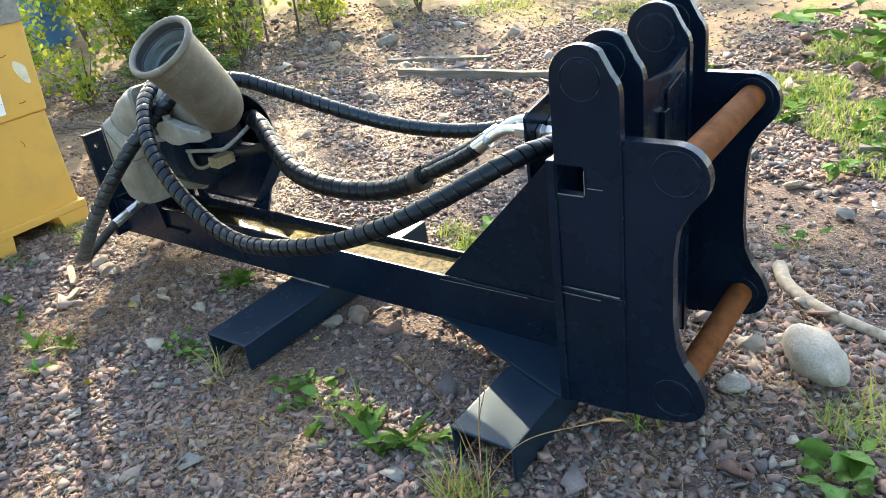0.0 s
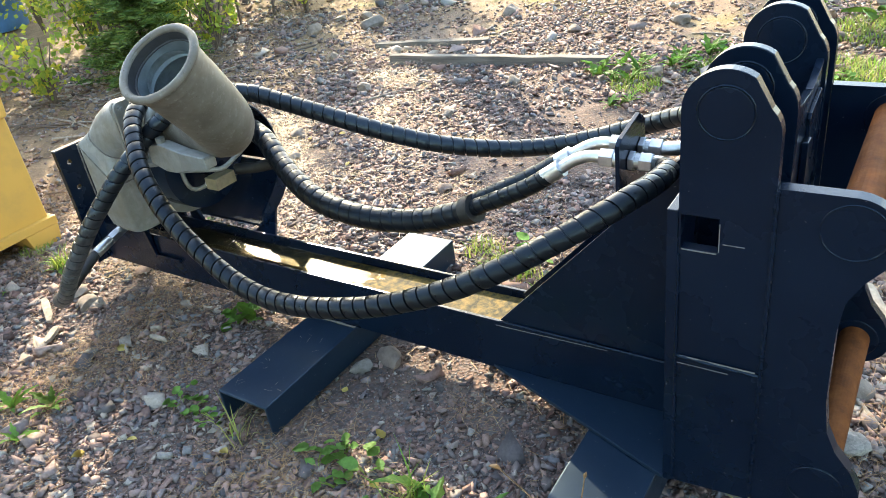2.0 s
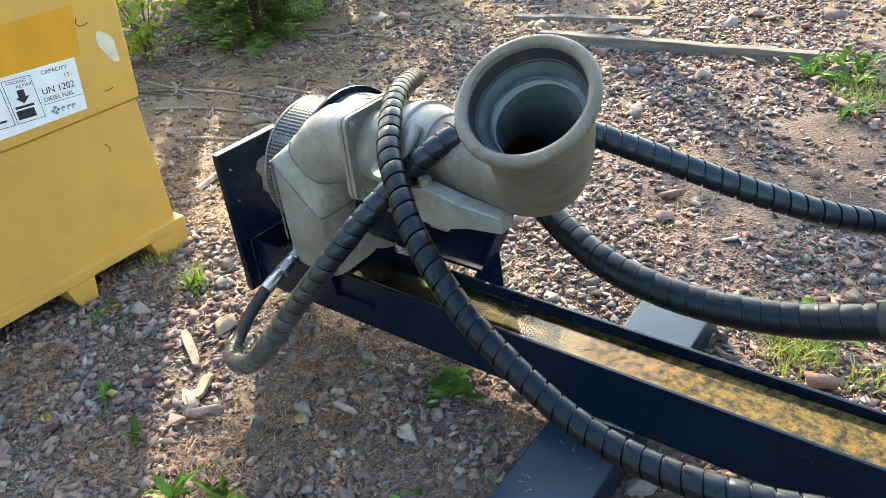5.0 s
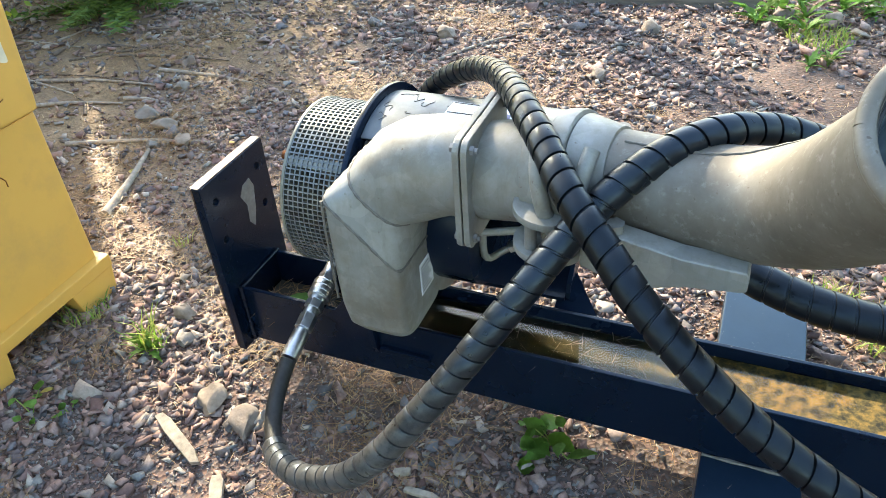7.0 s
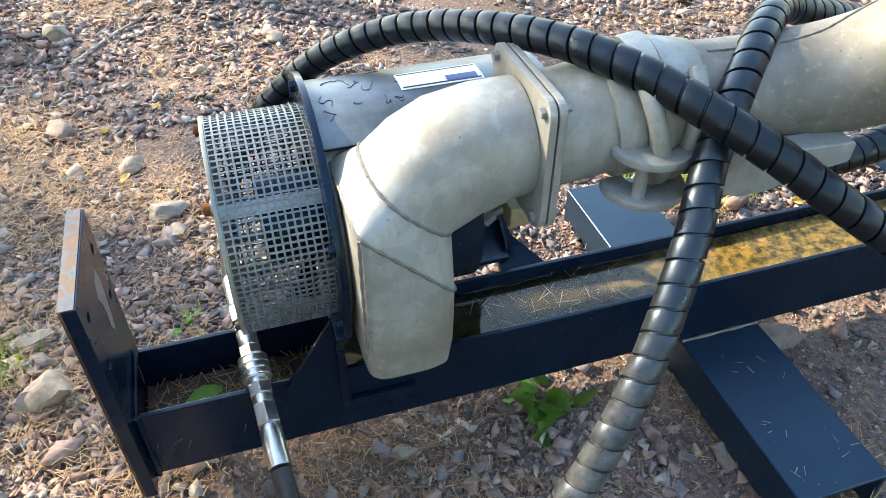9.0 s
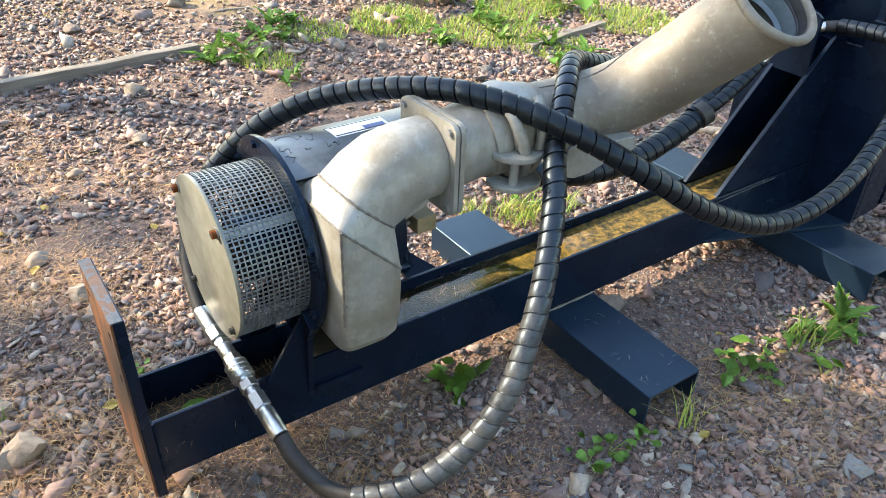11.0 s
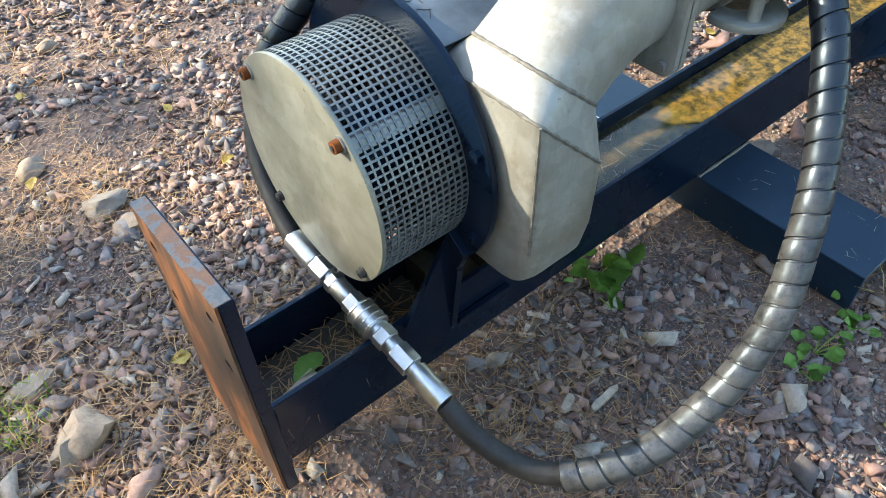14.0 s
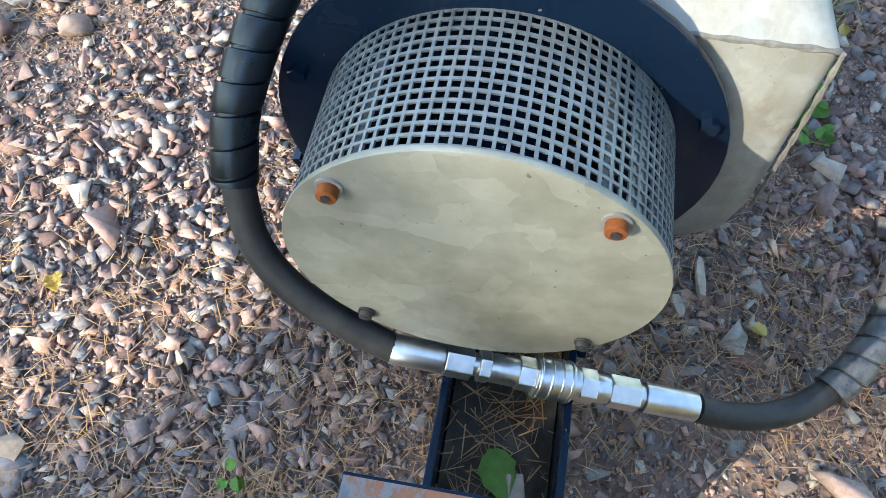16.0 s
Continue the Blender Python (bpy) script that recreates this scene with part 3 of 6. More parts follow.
def channel_foot(x0, x1, y0, y1, top, h, name="channel_foot"):
    t = 0.009
    outline = [(x0, top - h), (x0 + t, top - h), (x0 + t, top - t), (x1 - t, top - t), (x1 - t, top - h), (x1, top - h), (x1, top), (x0, top)]
    return part(name, slab(outline, "y", y0, y1), DUSTY_SHEEN, FRAME, "upturned steel channel foot on the gravel", bevel=0.004, seg=3)


channel_foot(1.004, 1.183, -0.375, 0.535, 0.1555, 0.095)
weld("weld_bead", [(1.006, -0.003, 0.1570), (1.09, -0.0035, 0.1574), (1.181, -0.003, 0.1570)], FRAME, 0.0035, WELD)
channel_foot(1.943, 2.12, -0.385, 0.535, 0.1555, 0.1)
# tapered floor plates beside the beam at the bracket
part("taper_plate", slab([(1.64, -0.001), (2.135, -0.001), (2.135, -0.182)], "z", 0.158, 0.168), DUSTY_SHEEN, FRAME, bevel=0.001)
part("taper_plate", slab([(1.64, WID + 0.001), (2.135, WID + 0.182), (2.135, WID + 0.001)], "z", 0.158, 0.168), DUSTY_SHEEN, FRAME, bevel=0.001)
# gussets that rise from the beam to the bracket
for y in (0.012, 0.128):
    part("gusset", slab([(1.67, TOP + 0.001), (2.134, TOP + 0.001), (2.134, 0.77), (2.10, 0.77)], "y", y - 0.006, y + 0.006), PAINT, FRAME, "triangular gusset plate", bevel=0.001)
weld("weld_bead", [(1.67, 0.002, TOP), (1.9, 0.002, TOP), (2.13, 0.002, TOP)], FRAME, 0.003)

# bracket: front plate, four ears, cross plate, two lugs with pins
part("front_plate", slab([(-0.186, 0.165), (0.336, 0.165), (0.336, 0.784), (0.21, 0.784), (0.20, 0.70), (-0.04, 0.70), (-0.05, 0.784), (-0.186, 0.784)], "x", 2.137, 2.156),
     PAINT, FRAME, "broad front plate of the bracket", bevel=0.002)
ear = [(2.157, 0.166), (2.302, 0.178), (2.302, 0.925)] + arc(2.245, 0.925, 0.057, 0, 45, 4) + arc(2.222, 0.955, 0.067, 55, 180, 12)
hole = [(2.160, 0.713), (2.221, 0.713), (2.221, 0.776), (2.160, 0.776)]
for y0, h in ((-0.182, hole), (-0.068, None), (0.196, None), (0.300, hole)):
    e = part("ear_plate", slab(ear, "y", y0, y0 + 0.022, holes=[h] if h else ()), PAINT, FRAME, "rounded upright ear plate", bevel=0.002)
    part("boss_ring", rod((2.222, y0 - 0.0015, 0.955), (2.222, y0 + 0.0235, 0.955), 0.04, seg=32), PAINT, e, bevel=0.001)
part("ear_web", box((2.165, -0.159, 0.6), (2.295, -0.069, 0.612)), PAINT, FRAME)
part("ear_web", box((2.165, 0.219, 0.6), (2.295, 0.299, 0.612)), PAINT, FRAME)
cross = [(-0.045, 0.19), (0.195, 0.19), (0.195, 0.925), (0.17, 0.915), (0.10, 0.90), (0.02, 0.905), (-0.045, 0.915)]
part("cross_plate", slab(cross, "x", 2.284, 2.297, holes=[arc(0.10, 0.80, 0.010, 0, 330, 11), arc(0.14, 0.84, 0.010, 0, 330, 11)]), PAINT, FRAME, "upright cross plate between the ears", bevel=0.001)
part("pad_plate", slab([(0.062, 0.72), (0.165, 0.72), (0.168, 0.875), (0.155, 0.885), (0.07, 0.868), (0.062, 0.86)], "x", 2.2972, 2.304,
     holes=[[(0.088, 0.79), (0.096, 0.79), (0.098, 0.815), (0.088, 0.82)], [(0.128, 0.815), (0.136, 0.815), (0.138, 0.84), (0.128, 0.845)]]), PAINT, FRAME, "raised pad with two slots", bevel=0.0015)
part("catch_block", box((2.2975, 0.03, 0.70), (2.309, 0.06, 0.83)), PAINT, FRAME, bevel=0.002)
lug = [(2.303, 0.183), (2.37, 0.188), (2.43, 0.200)] + arc(2.419, 0.262, 0.062, -80, 20, 8) + [(2.462, 0.318), (2.434, 0.355), (2.417, 0.395), (2.409, 0.46), (2.408, 0.60),
       (2.414, 0.66), (2.434, 0.70)] + arc(2.408, 0.775, 0.067, -35, 88, 10) + [(2.303, 0.842)]
for y0 in (-0.182, 0.298):
    l = part("lug_plate", slab(lug, "y", y0 + 0.0005, y0 + 0.0265), PAINT, FRAME, "profiled coupler lug plate", bevel=0.003)
    for z in (0.785, 0.262):
        part("boss_ring", rod((2.412, y0 - 0.0005, z), (2.412, y0 + 0.027, z), 0.045, seg=32), PAINT, l, bevel=0.001)
for z in (0.785, 0.262):
    part("coupler_pin", rod((2.412, -0.156, z), (2.412, 0.297, z), 0.031, seg=32), RUST, FRAME, "bare rusty round coupler pin")
weld("weld_bead", [(2.16, -0.184, 0.487), (2.23, -0.185, 0.485), (2.30, -0.184, 0.483)], FRAME, 0.0035)
weld("weld_bead", [(2.303, -0.183, 0.19), (2.303, -0.184, 0.5), (2.303, -0.183, 0.84)], FRAME, 0.004)
weld("weld_bead", [(2.157, -0.184, 0.17), (2.157, -0.185, 0.4), (2.157, -0.184, 0.70)], FRAME, 0.003)



def weld_ring(x, y, z, r):
    pts = [(x + r * math.cos(a), y, z + r * math.sin(a)) for a in np.linspace(0, 2 * math.pi, 33)]
    return weld("weld_ring", pts, FRAME, 0.0017)


for y0 in (-0.182, -0.068, 0.196, 0.300):
    weld_ring(2.222, y0, 0.955, 0.0425)
for y0 in (-0.182, 0.298):
    for z in (0.785, 0.262):
        weld_ring(2.412, y0, z, 0.046)

# bulkhead plate for the hose fittings
part("bulkhead_plate", slab([(0.014, 0.62), (0.162, 0.62), (0.162, 0.80), (0.13, 0.822), (0.03, 0.805), (0.014, 0.795)], "x", 1.970, 1.979,
     holes=[arc(0.07, 0.742, 0.014, 0, 330, 11), arc(0.13, 0.748, 0.014, 0, 330, 11)]), PAINT, FRAME, "small upright bulkhead plate", bevel=0.001)

# pump cradle: rim disc and saddle plates
PY, PZ = 0.123, 0.5525
part("rim_plate", slab(arc(PY, PZ, 0.212, 0, 352.5, 47), "x", 0.333, 0.344, holes=[arc(PY, PZ, 0.1, 0, 345, 23)]), PAINT, FRAME, "round navy flange plate behind the strainer", bevel=0.002, smooth=40)
part("saddle_plate", slab([(-0.004, 0.215), (-0.004, 0.46), (-0.045, 0.43), (-0.03, 0.39), (-0.012, 0.235)], "x", 0.322, 0.334), PAINT, FRAME, bevel=0.001)
part("saddle_gusset", slab([(0.235, TOP - 0.005), (0.325, 0.44), (0.325, TOP - 0.085), (0.30, TOP - 0.085)], "y", -0.010, -0.001), PAINT, FRAME, "sloping saddle gusset", bevel=0.001)
part("saddle_gusset", slab([(0.235, TOP - 0.005), (0.325, 0.44), (0.325, TOP - 0.085), (0.30, TOP - 0.085)], "y", WID + 0.001, WID + 0.010), PAINT, FRAME, bevel=0.001)
part("support_tab", box((0.34, -0.012, 0.226), (0.455, -0.001, 0.238)), PAINT, FRAME, bevel=0.002)
cradle = arc(PY, PZ, 0.240, -80, -22, 16) + arc(PY, PZ, 0.230, -22, -80, 16)
part("cradle_plate", slab(cradle, "x", 0.345, 0.690), PAINT, FRAME, "curved cradle plate on the far side of the motor", smooth=40)
part("cradle_end", slab(arc(PY, PZ, 0.2395, -78, -20, 14) + arc(PY, PZ, 0.188, -20, -50, 8) + [(0.18, 0.352)], "x", 0.690, 0.699), PAINT, FRAME)
bm = bmesh.new()
leg = [(0.674, 0.254, 0.352), (0.672, 0.151, 0.300), (0.765, 0.151, 0.300), (0.684, 0.254, 0.352)]
lo = [bm.verts.new(v) for v in leg]
bm.faces.new(lo)
ex = bmesh.ops.extrude_face_region(bm, geom=bm.faces[:])
bmesh.ops.translate(bm, verts=[g for g in ex["geom"] if isinstance(g, bmesh.types.BMVert)], vec=(0, 0.005, -0.010))
part("cradle_leg", bm, PAINT, FRAME, "triangular leg welded to the beam's edge")
part("cradle_leg", slab([(0.36, 0.301), (0.42, 0.301), (0.40, 0.335), (0.36, 0.335)], "y", WID + 0.001, WID + 0.010), PAINT, FRAME)

# scuffed bare spots and bright weld marks
part("scuff", slab([(0.075, 0.50), (0.09, 0.47), (0.085, 0.43), (0.10, 0.41), (0.115, 0.45), (0.125, 0.50), (0.115, 0.525), (0.09, 0.52)], "x", -0.0009, -0.0003), WORNSTEEL, FRAME)
part("weld_mark", box((2.165, -0.1865, 0.4875), (2.295, -0.1855, 0.4905)), WORNSTEEL, FRAME)
part("weld_mark", box((2.16, -0.1845, 0.470), (2.25, -0.1835, 0.4715)), WORNSTEEL, FRAME)
part("weld_mark", slab([(1.66, 0.293), (1.95, 0.300), (1.95, 0.3015), (1.66, 0.295)], "y", -0.0007, -0.0002), WORNSTEEL, FRAME)

for lo, hi in (((2.161, -0.1835, 0.7105), (2.219, -0.1822, 0.7125)), ((2.2215, -0.1835, 0.716), (2.2230, -0.1822, 0.768)), ((2.228, -0.1835, 0.731), (2.262, -0.1822, 0.7325))):
    part("paint_chip", box(lo, hi), WORNSTEEL, FRAME, "bare bright steel where the paint chipped off")
# rain water, sediment and litter in the trough
def trough(x0, x1, z0, z1, name, mat, label, category, kind, amp=0.0, slope=0.0):
    bm = bmesh.new()
    n, m = int((x1 - x0) / 0.012), 10
    rows = [[bm.verts.new((x0 + (x1 - x0) * i / n, 0.0105 + 0.1285 * j / m, z1 + slope * (i / n - 0.60) + amp * (noise.noise((i * 0.21, j * 0.3, 2.0)) + 0.5 * noise.noise((i * 0.6, j * 0.9, 5.0))))) for j in range(m + 1)] for i in range(n + 1)]
    for a, b in zip(rows[:-1], rows[1:]):
        for k in range(m):
            bm.faces.new((a[k], b[k], b[k + 1], a[k + 1]))
    ex = bmesh.ops.extrude_face_region(bm, geom=bm.faces[:])
    for v in ex["geom"]:
        if isinstance(v, bmesh.types.BMVert):
            v.co.z = z0
    return tagged(part(name, bm, mat, smooth=60), label, category, kind=kind)


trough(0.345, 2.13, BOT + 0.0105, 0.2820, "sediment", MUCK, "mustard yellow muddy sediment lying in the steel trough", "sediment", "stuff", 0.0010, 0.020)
trough(0.002, 0.335, BOT + 0.0105, 0.222, "soil_litter", WETSOIL, "dark soil and needles in the end of the trough", "litter", "stuff", 0.01)
wt = tagged(part("rain_water", slab([(0.42, 0.0105), (1.55, 0.0105), (1.55, 0.139), (0.42, 0.139)], "z", 0.2776, 0.2796), WATER), "shallow still rain water in the steel trough", "water", kind="structure")

wt.visible_shadow = False

# ---- the submersible pump ----
PUMP = root("submersible_pump", (0, 0, 0), label="galvanised hydraulic submersible pump lying in the steel cradle", category="pump")


def strainer():
    """A rolled sheet with square holes, as one mesh with thickness."""
    n, rows, r0, r1, x0, x1 = 104, 13, 0.1665, 0.1645, 0.1965, 0.3325
    verts, faces = [], []
    px = (x1 - x0) / rows

    def at(x, a, r):
        verts.append((x, PY + r * math.sin(a), PZ + r * math.cos(a)))
        return len(verts) - 1
    da = 2 * math.pi / n
    for i in range(n):
        for j in range(rows):
            a, x = i * da, x0 + j * px
            rings = []
            for r in (r0, r1):
                o = [at(x, a, r), at(x + px, a, r), at(x + px, a + da, r), at(x, a + da, r)]
                k = 0.14
                h = [at(x + px * k, a + da * k, r), at(x + px * (1 - k), a + da * k, r), at(x + px * (1 - k), a + da * (1 - k), r), at(x + px * k, a + da * (1 - k), r)]
                rings.append((o, h))
                for e in range(4):
                    q = (o[e], o[(e + 1) % 4], h[(e + 1) % 4], h[e])
                    faces.append(q if r == r0 else q[::-1])
            for e in range(4):
                faces.append((rings[0][1][e], rings[0][1][(e + 1) % 4], rings[1][1][(e + 1) % 4], rings[1][1][e]))
    bm = bmesh.new()
    bv = [bm.verts.new(v) for v in verts]
    for f in faces:
        bm.faces.new([bv[i] for i in f])
    bmesh.ops.remove_doubles(bm, verts=bm.verts, dist=0.0002)
    ob = part("strainer_screen", bm, SCREEN, PUMP)
    ob["label"] = "rolled galvanised sheet with square holes"
    # the overlap of the rolled sheet
    for a0 in (2.6,):
        bm = bmesh.new()
        for j in range(rows + 1):
            x = x0 + px * j
            w = px * 0.19
            prev = None
            for s in range(5):
                a = a0 + s * da
                cur = [bm.verts.new((xx, PY + rr * math.sin(a), PZ + rr * math.cos(a))) for xx, rr in ((x - w, 0.1667), (x + w, 0.1667), (x + w, 0.1682), (x - w, 0.1682))]
                if prev:
                    for e in range(4):
                        bm.faces.new((prev[e], prev[(e + 1) % 4], cur[(e + 1) % 4], cur[e]))
                prev = cur
        for s in range(5):
            a = a0 + s * da
            d = 0.0019 / 0.1667
            lo, hi = [], []
            for x in (x0, x1):
                for aa in (a - d, a + d):
                    lo.append(bm.verts.new((x, PY + 0.1668 * math.sin(aa), PZ + 0.1668 * math.cos(aa))))
                    hi.append(bm.verts.new((x, PY + 0.1684 * math.sin(aa), PZ + 0.1684 * math.cos(aa))))
            for q in ((hi[0], hi[1], hi[3], hi[2]), (lo[0], lo[2], lo[3], lo[1]), (lo[0], hi[0], hi[2], lo[2]), (lo[1], lo[3], hi[3], hi[1])):
                bm.faces.new(q)
        part("screen_overlap", bm, SCREEN, PUMP)


strainer()
joint = [(PY + r * math.sin(a), PZ + r * math.cos(a)) for r, s in ((0.1642, 1), (0.1630, -1)) for a in [-0.755 - 0.121 * (k if s > 0 else 4 - k) / 4 for k in range(5)]]
part("joint_strip", slab(joint, "x", 0.197, 0.332), SHEET, PUMP, "plain strip behind the joint of the screen")
part("end_cover", rod((0.190, PY, PZ), (0.1962, PY, PZ), 0.1678, seg=72), SHEET, PUMP, "round spangled galvanised end cover", bevel=0.0012, smooth=40)
part("inlet_throat", rod((0.25, PY, PZ), (0.345, PY, PZ), 0.070, seg=40), PAINT, PUMP, smooth=40)
for a in (43, 133, 223, 313):
    y, z = PY + 0.153 * math.cos(radians(a)), PZ + 0.153 * math.sin(radians(a))
    b = part("cover_bolt", rod((0.178 if a < 180 else 0.1815, y, z), (0.1895, y, z), 0.0085 if a < 180 else 0.0068, seg=20), RUST if a < 180 else RUBBER, PUMP, "rusty socket head bolt" if a < 180 else "blackened socket head bolt", bevel=0.001, smooth=40)
    part("washer", rod((0.1872, y, z), (0.1897, y, z), 0.0115 if a < 180 else 0.0085, seg=20), GREYSTEEL if a < 180 else RUBBER, b)
    part("socket", rod((0.1765 if a < 180 else 0.1802, y, z), (0.1782 if a < 180 else 0.1818, y, z), 0.0042 if a < 180 else 0.0034, seg=6), INK, b)
    part("tie_rod", rod((0.197, PY + 0.14 * math.cos(radians(a)), PZ + 0.14 * math.sin(radians(a))), (0.333, PY + 0.14 * math.cos(radians(a)), PZ + 0.14 * math.sin(radians(a))), 0.006, seg=10), GREYSTEEL, PUMP)
for a in (20, 75, 160, 205, 250):
    y, z = PY + 0.195 * math.cos(radians(a)), PZ + 0.195 * math.sin(radians(a))
    part("rim_bolt", hexnut((0.325, y, z), (0.3328, y, z), 0.009), PAINT, PUMP)
# motor body behind the rim
part("motor_body", rod((0.345, PY, PZ), (0.560, PY, PZ), 0.150, seg=64), PAINT, PUMP, smooth=40)
part("volute_drum", rod((0.3455, PY, PZ), (0.480, PY, PZ), 0.176, seg=64), GALV, PUMP, smooth=40)
shell = arc(PY, PZ, 0.1965, -18, 120, 36) + arc(PY, PZ, 0.193, 120, -18, 36)
part("motor_shell", slab(shell, "x", 0.345, 0.697), SHELL, PUMP, "curved weathered zinc cover over the motor", smooth=40)
part("shell_lining", slab(arc(PY, PZ, 0.1925, -18, 120, 36) + arc(PY, PZ, 0.189, 120, -18, 36), "x", 0.346, 0.699), PAINT, PUMP, "dark inner side of the motor cover", smooth=40)
part("motor_cap", rod((0.5605, PY + 0.03, PZ + 0.03), (0.625, PY + 0.03, PZ + 0.03), 0.085, seg=40), PAINT, PUMP, smooth=40, bevel=0.004)


def on_shell(name, x0, x1, a0, a1, r, mat, parent, n=6):
    o = arc(PY, PZ, r, a0, a1, n) + arc(PY, PZ, r - 0.0008, a1, a0, n)
    return part(name, slab(o, "x", x0, x1), mat, parent)


plate = on_shell("name_plate", 0.475, 0.60, 82, 96, 0.1979, LABEL, PUMP)
plate["label"] = "white name plate with a blue mark"
on_shell("frame_line", 0.478, 0.597, 94.2, 95.0, 0.1984, INK, plate)
on_shell("frame_line", 0.478, 0.597, 83.0, 83.8, 0.1984, INK, plate)
on_shell("blue_mark", 0.545, 0.592, 90, 94, 0.1984, INK_BLUE, plate)
# scratched scribbles on the shell, not readable
for k in range(11):
    rg = random.Random(60 + k)
    x, a = 0.362 + 0.035 * (k % 4) + rg.uniform(-0.008, 0.008), 100 - 12 * (k // 4) + rg.uniform(-2, 2)
    pts = []
    for s in range(7):
        x, a = x + rg.uniform(-0.006, 0.010), a + rg.uniform(-3.4, 3.4)
        pts.append((x, PY + 0.1969 * math.cos(radians(a)), PZ + 0.1969 * math.sin(radians(a))))
    sweep("scribble", pts, SEAL, PUMP, 0.0006, seg=5, step=0.004)


def loft(rings, closed=(True, True), bm=None):
    bm = bm or bmesh.new()
    prev = None
    for r in rings:
        cur = [bm.verts.new(v) for v in r]
        if prev:
            for k in range(len(cur)):
                bm.faces.new((prev[k], prev[(k + 1) % len(cur)], cur[(k + 1) % len(cur)], cur[k]))
        elif closed[0]:
            bm.faces.new(cur[::-1])
        prev = cur
    if closed[1]:
        bm.faces.new(prev)
    return bm


def squircle(c, u, v, a, b, p, n=48):
    out = []
    for k in range(n):
        t = 2 * math.pi * k / n + math.pi / n
        ct, st = math.cos(t), math.sin(t)
        out.append(Vector(c) + Vector(u) * (a * math.copysign(abs(ct) ** (2 / p), ct)) + Vector(v) * (b * math.copysign(abs(st) ** (2 / p), st)))
    return out


# discharge box and mitred elbow
BX, BY = 0.416, -0.045


def mitre(cx, cy, cz, hx, hz, hy, p):
    """A ring in a sloping plane: hx and hz the half run and half rise of the plane's long axis."""
    return squircle((cx, cy, cz), (hx, 0, hz), (0, -1, 0), 1.0, hy, p)


rings = [mitre(BX, BY + 0.015, 0.393, -0.050, 0, 0.065, 4), mitre(BX, BY + 0.008, 0.400, -0.058, 0, 0.080, 5), mitre(BX, BY + 0.003, 0.425, -0.0625, 0, 0.092, 7),
         mitre(BX, BY, 0.475, -0.064, 0, 0.097, 9), mitre(BX, BY, 0.53, -0.064, 0, 0.097, 12), mitre(BX, BY, 0.635, -0.064, 0.063, 0.097, 12)]
rings2 = [mitre(BX, BY, 0.636, -0.064, 0.0635, 0.0975, 12), mitre(0.436, -0.047, 0.690, -0.053, 0.046, 0.084, 2.8)]
rings3 = [mitre(0.436, -0.047, 0.6905, -0.053, 0.0465, 0.0845, 2.8), mitre(0.470, -0.048, 0.714, -0.050, 0.066, 0.082, 2.3), mitre(0.503, -0.049, 0.732, -0.036, 0.077, 0.081, 2.1),
          mitre(0.545, -0.05, 0.743, -0.014, 0.080, 0.080, 2), mitre(0.588, -0.05, 0.745, -0.002, 0.079, 0.079, 2)]
part("discharge_box", loft(rings, (True, False)), GALV, PUMP, "welded square discharge box", smooth=17)
part("elbow_segment", loft(rings2, (False, False)), GALV, PUMP, smooth=22)
part("elbow_segment", loft(rings3, (False, False)), GALV, PUMP, smooth=35)
for r in (rings[-1], rings3[0]):
    weld("weld_seam", [*r, r[0], r[1]], PUMP, 0.0028, WELD)
weld("weld_seam", [(0.353, -0.141, 0.695), (0.352, -0.142, 0.6), (0.352, -0.141, 0.49)], PUMP, 0.0025, WELD)
tag_ = part("rating_plate", box((0.4805, -0.066, 0.466), (0.482, -0.014, 0.534)), LABEL, PUMP, "small white rating plate")
for k in range(8):
    part("text_bar", box((0.4822, -0.063, 0.472 + 0.0075 * k), (0.4826, -0.022 - 0.008 * (k % 3), 0.4745 + 0.0075 * k)), INK, tag_)

# flange pair
def flange(x0, x1, name="flange"):
    h, r = 0.094, 0.02
    o = arc(-0.05 + h - r, 0.745 + h - r, r, 0, 90, 5) + arc(-0.05 - h + r, 0.745 + h - r, r, 90, 180, 5) + arc(-0.05 - h + r, 0.745 - h + r, r, 180, 270, 5) + arc(-0.05 + h - r, 0.745 - h + r, r, 270, 360, 5)
    return part(name, slab(o, "x", x0, x1), GALV, PUMP, "square pipe flange with bolts", bevel=0.0015)


fa, fb = flange(0.588, 0.598), flange(0.6005, 0.6105)
for sy in (-1, 1):
    for sz in (-1, 1):
        y, z = -0.05 + 0.077 * sy, 0.745 + 0.077 * sz
        part("flange_bolt", hexnut((0.581, y, z), (0.5875, y, z), 0.0075), GREYSTEEL, fa)
        part("flange_nut", hexnut((0.611, y, z), (0.617, y, z), 0.0075), GREYSTEEL, fb)
        part("bolt_end", rod((0.617, y, z), (0.622, y, z), 0.0042, seg=10), GREYSTEEL, fb)
part("short_pipe", rod((0.61, -0.05, 0.745), (0.705, -0.062, 0.764), 0.077, seg=48), GALV, PUMP, smooth=40)
part("socket_collar", rod((0.700, -0.061, 0.763), (0.735, -0.066, 0.769), 0.085, seg=48), GALV, PUMP, smooth=40, bevel=0.004)
part("clamp_band", rod((0.737, -0.066, 0.7695), (0.768, -0.071, 0.776), 0.094, seg=48), GALV, PUMP, "galvanised lever clamp band", smooth=40, bevel=0.005)
part("socket_cone", rod((0.769, -0.071, 0.776), (0.82, -0.08, 0.786), 0.088, 0.0715, seg=48), GALV, PUMP, smooth=40, bevel=0.002)

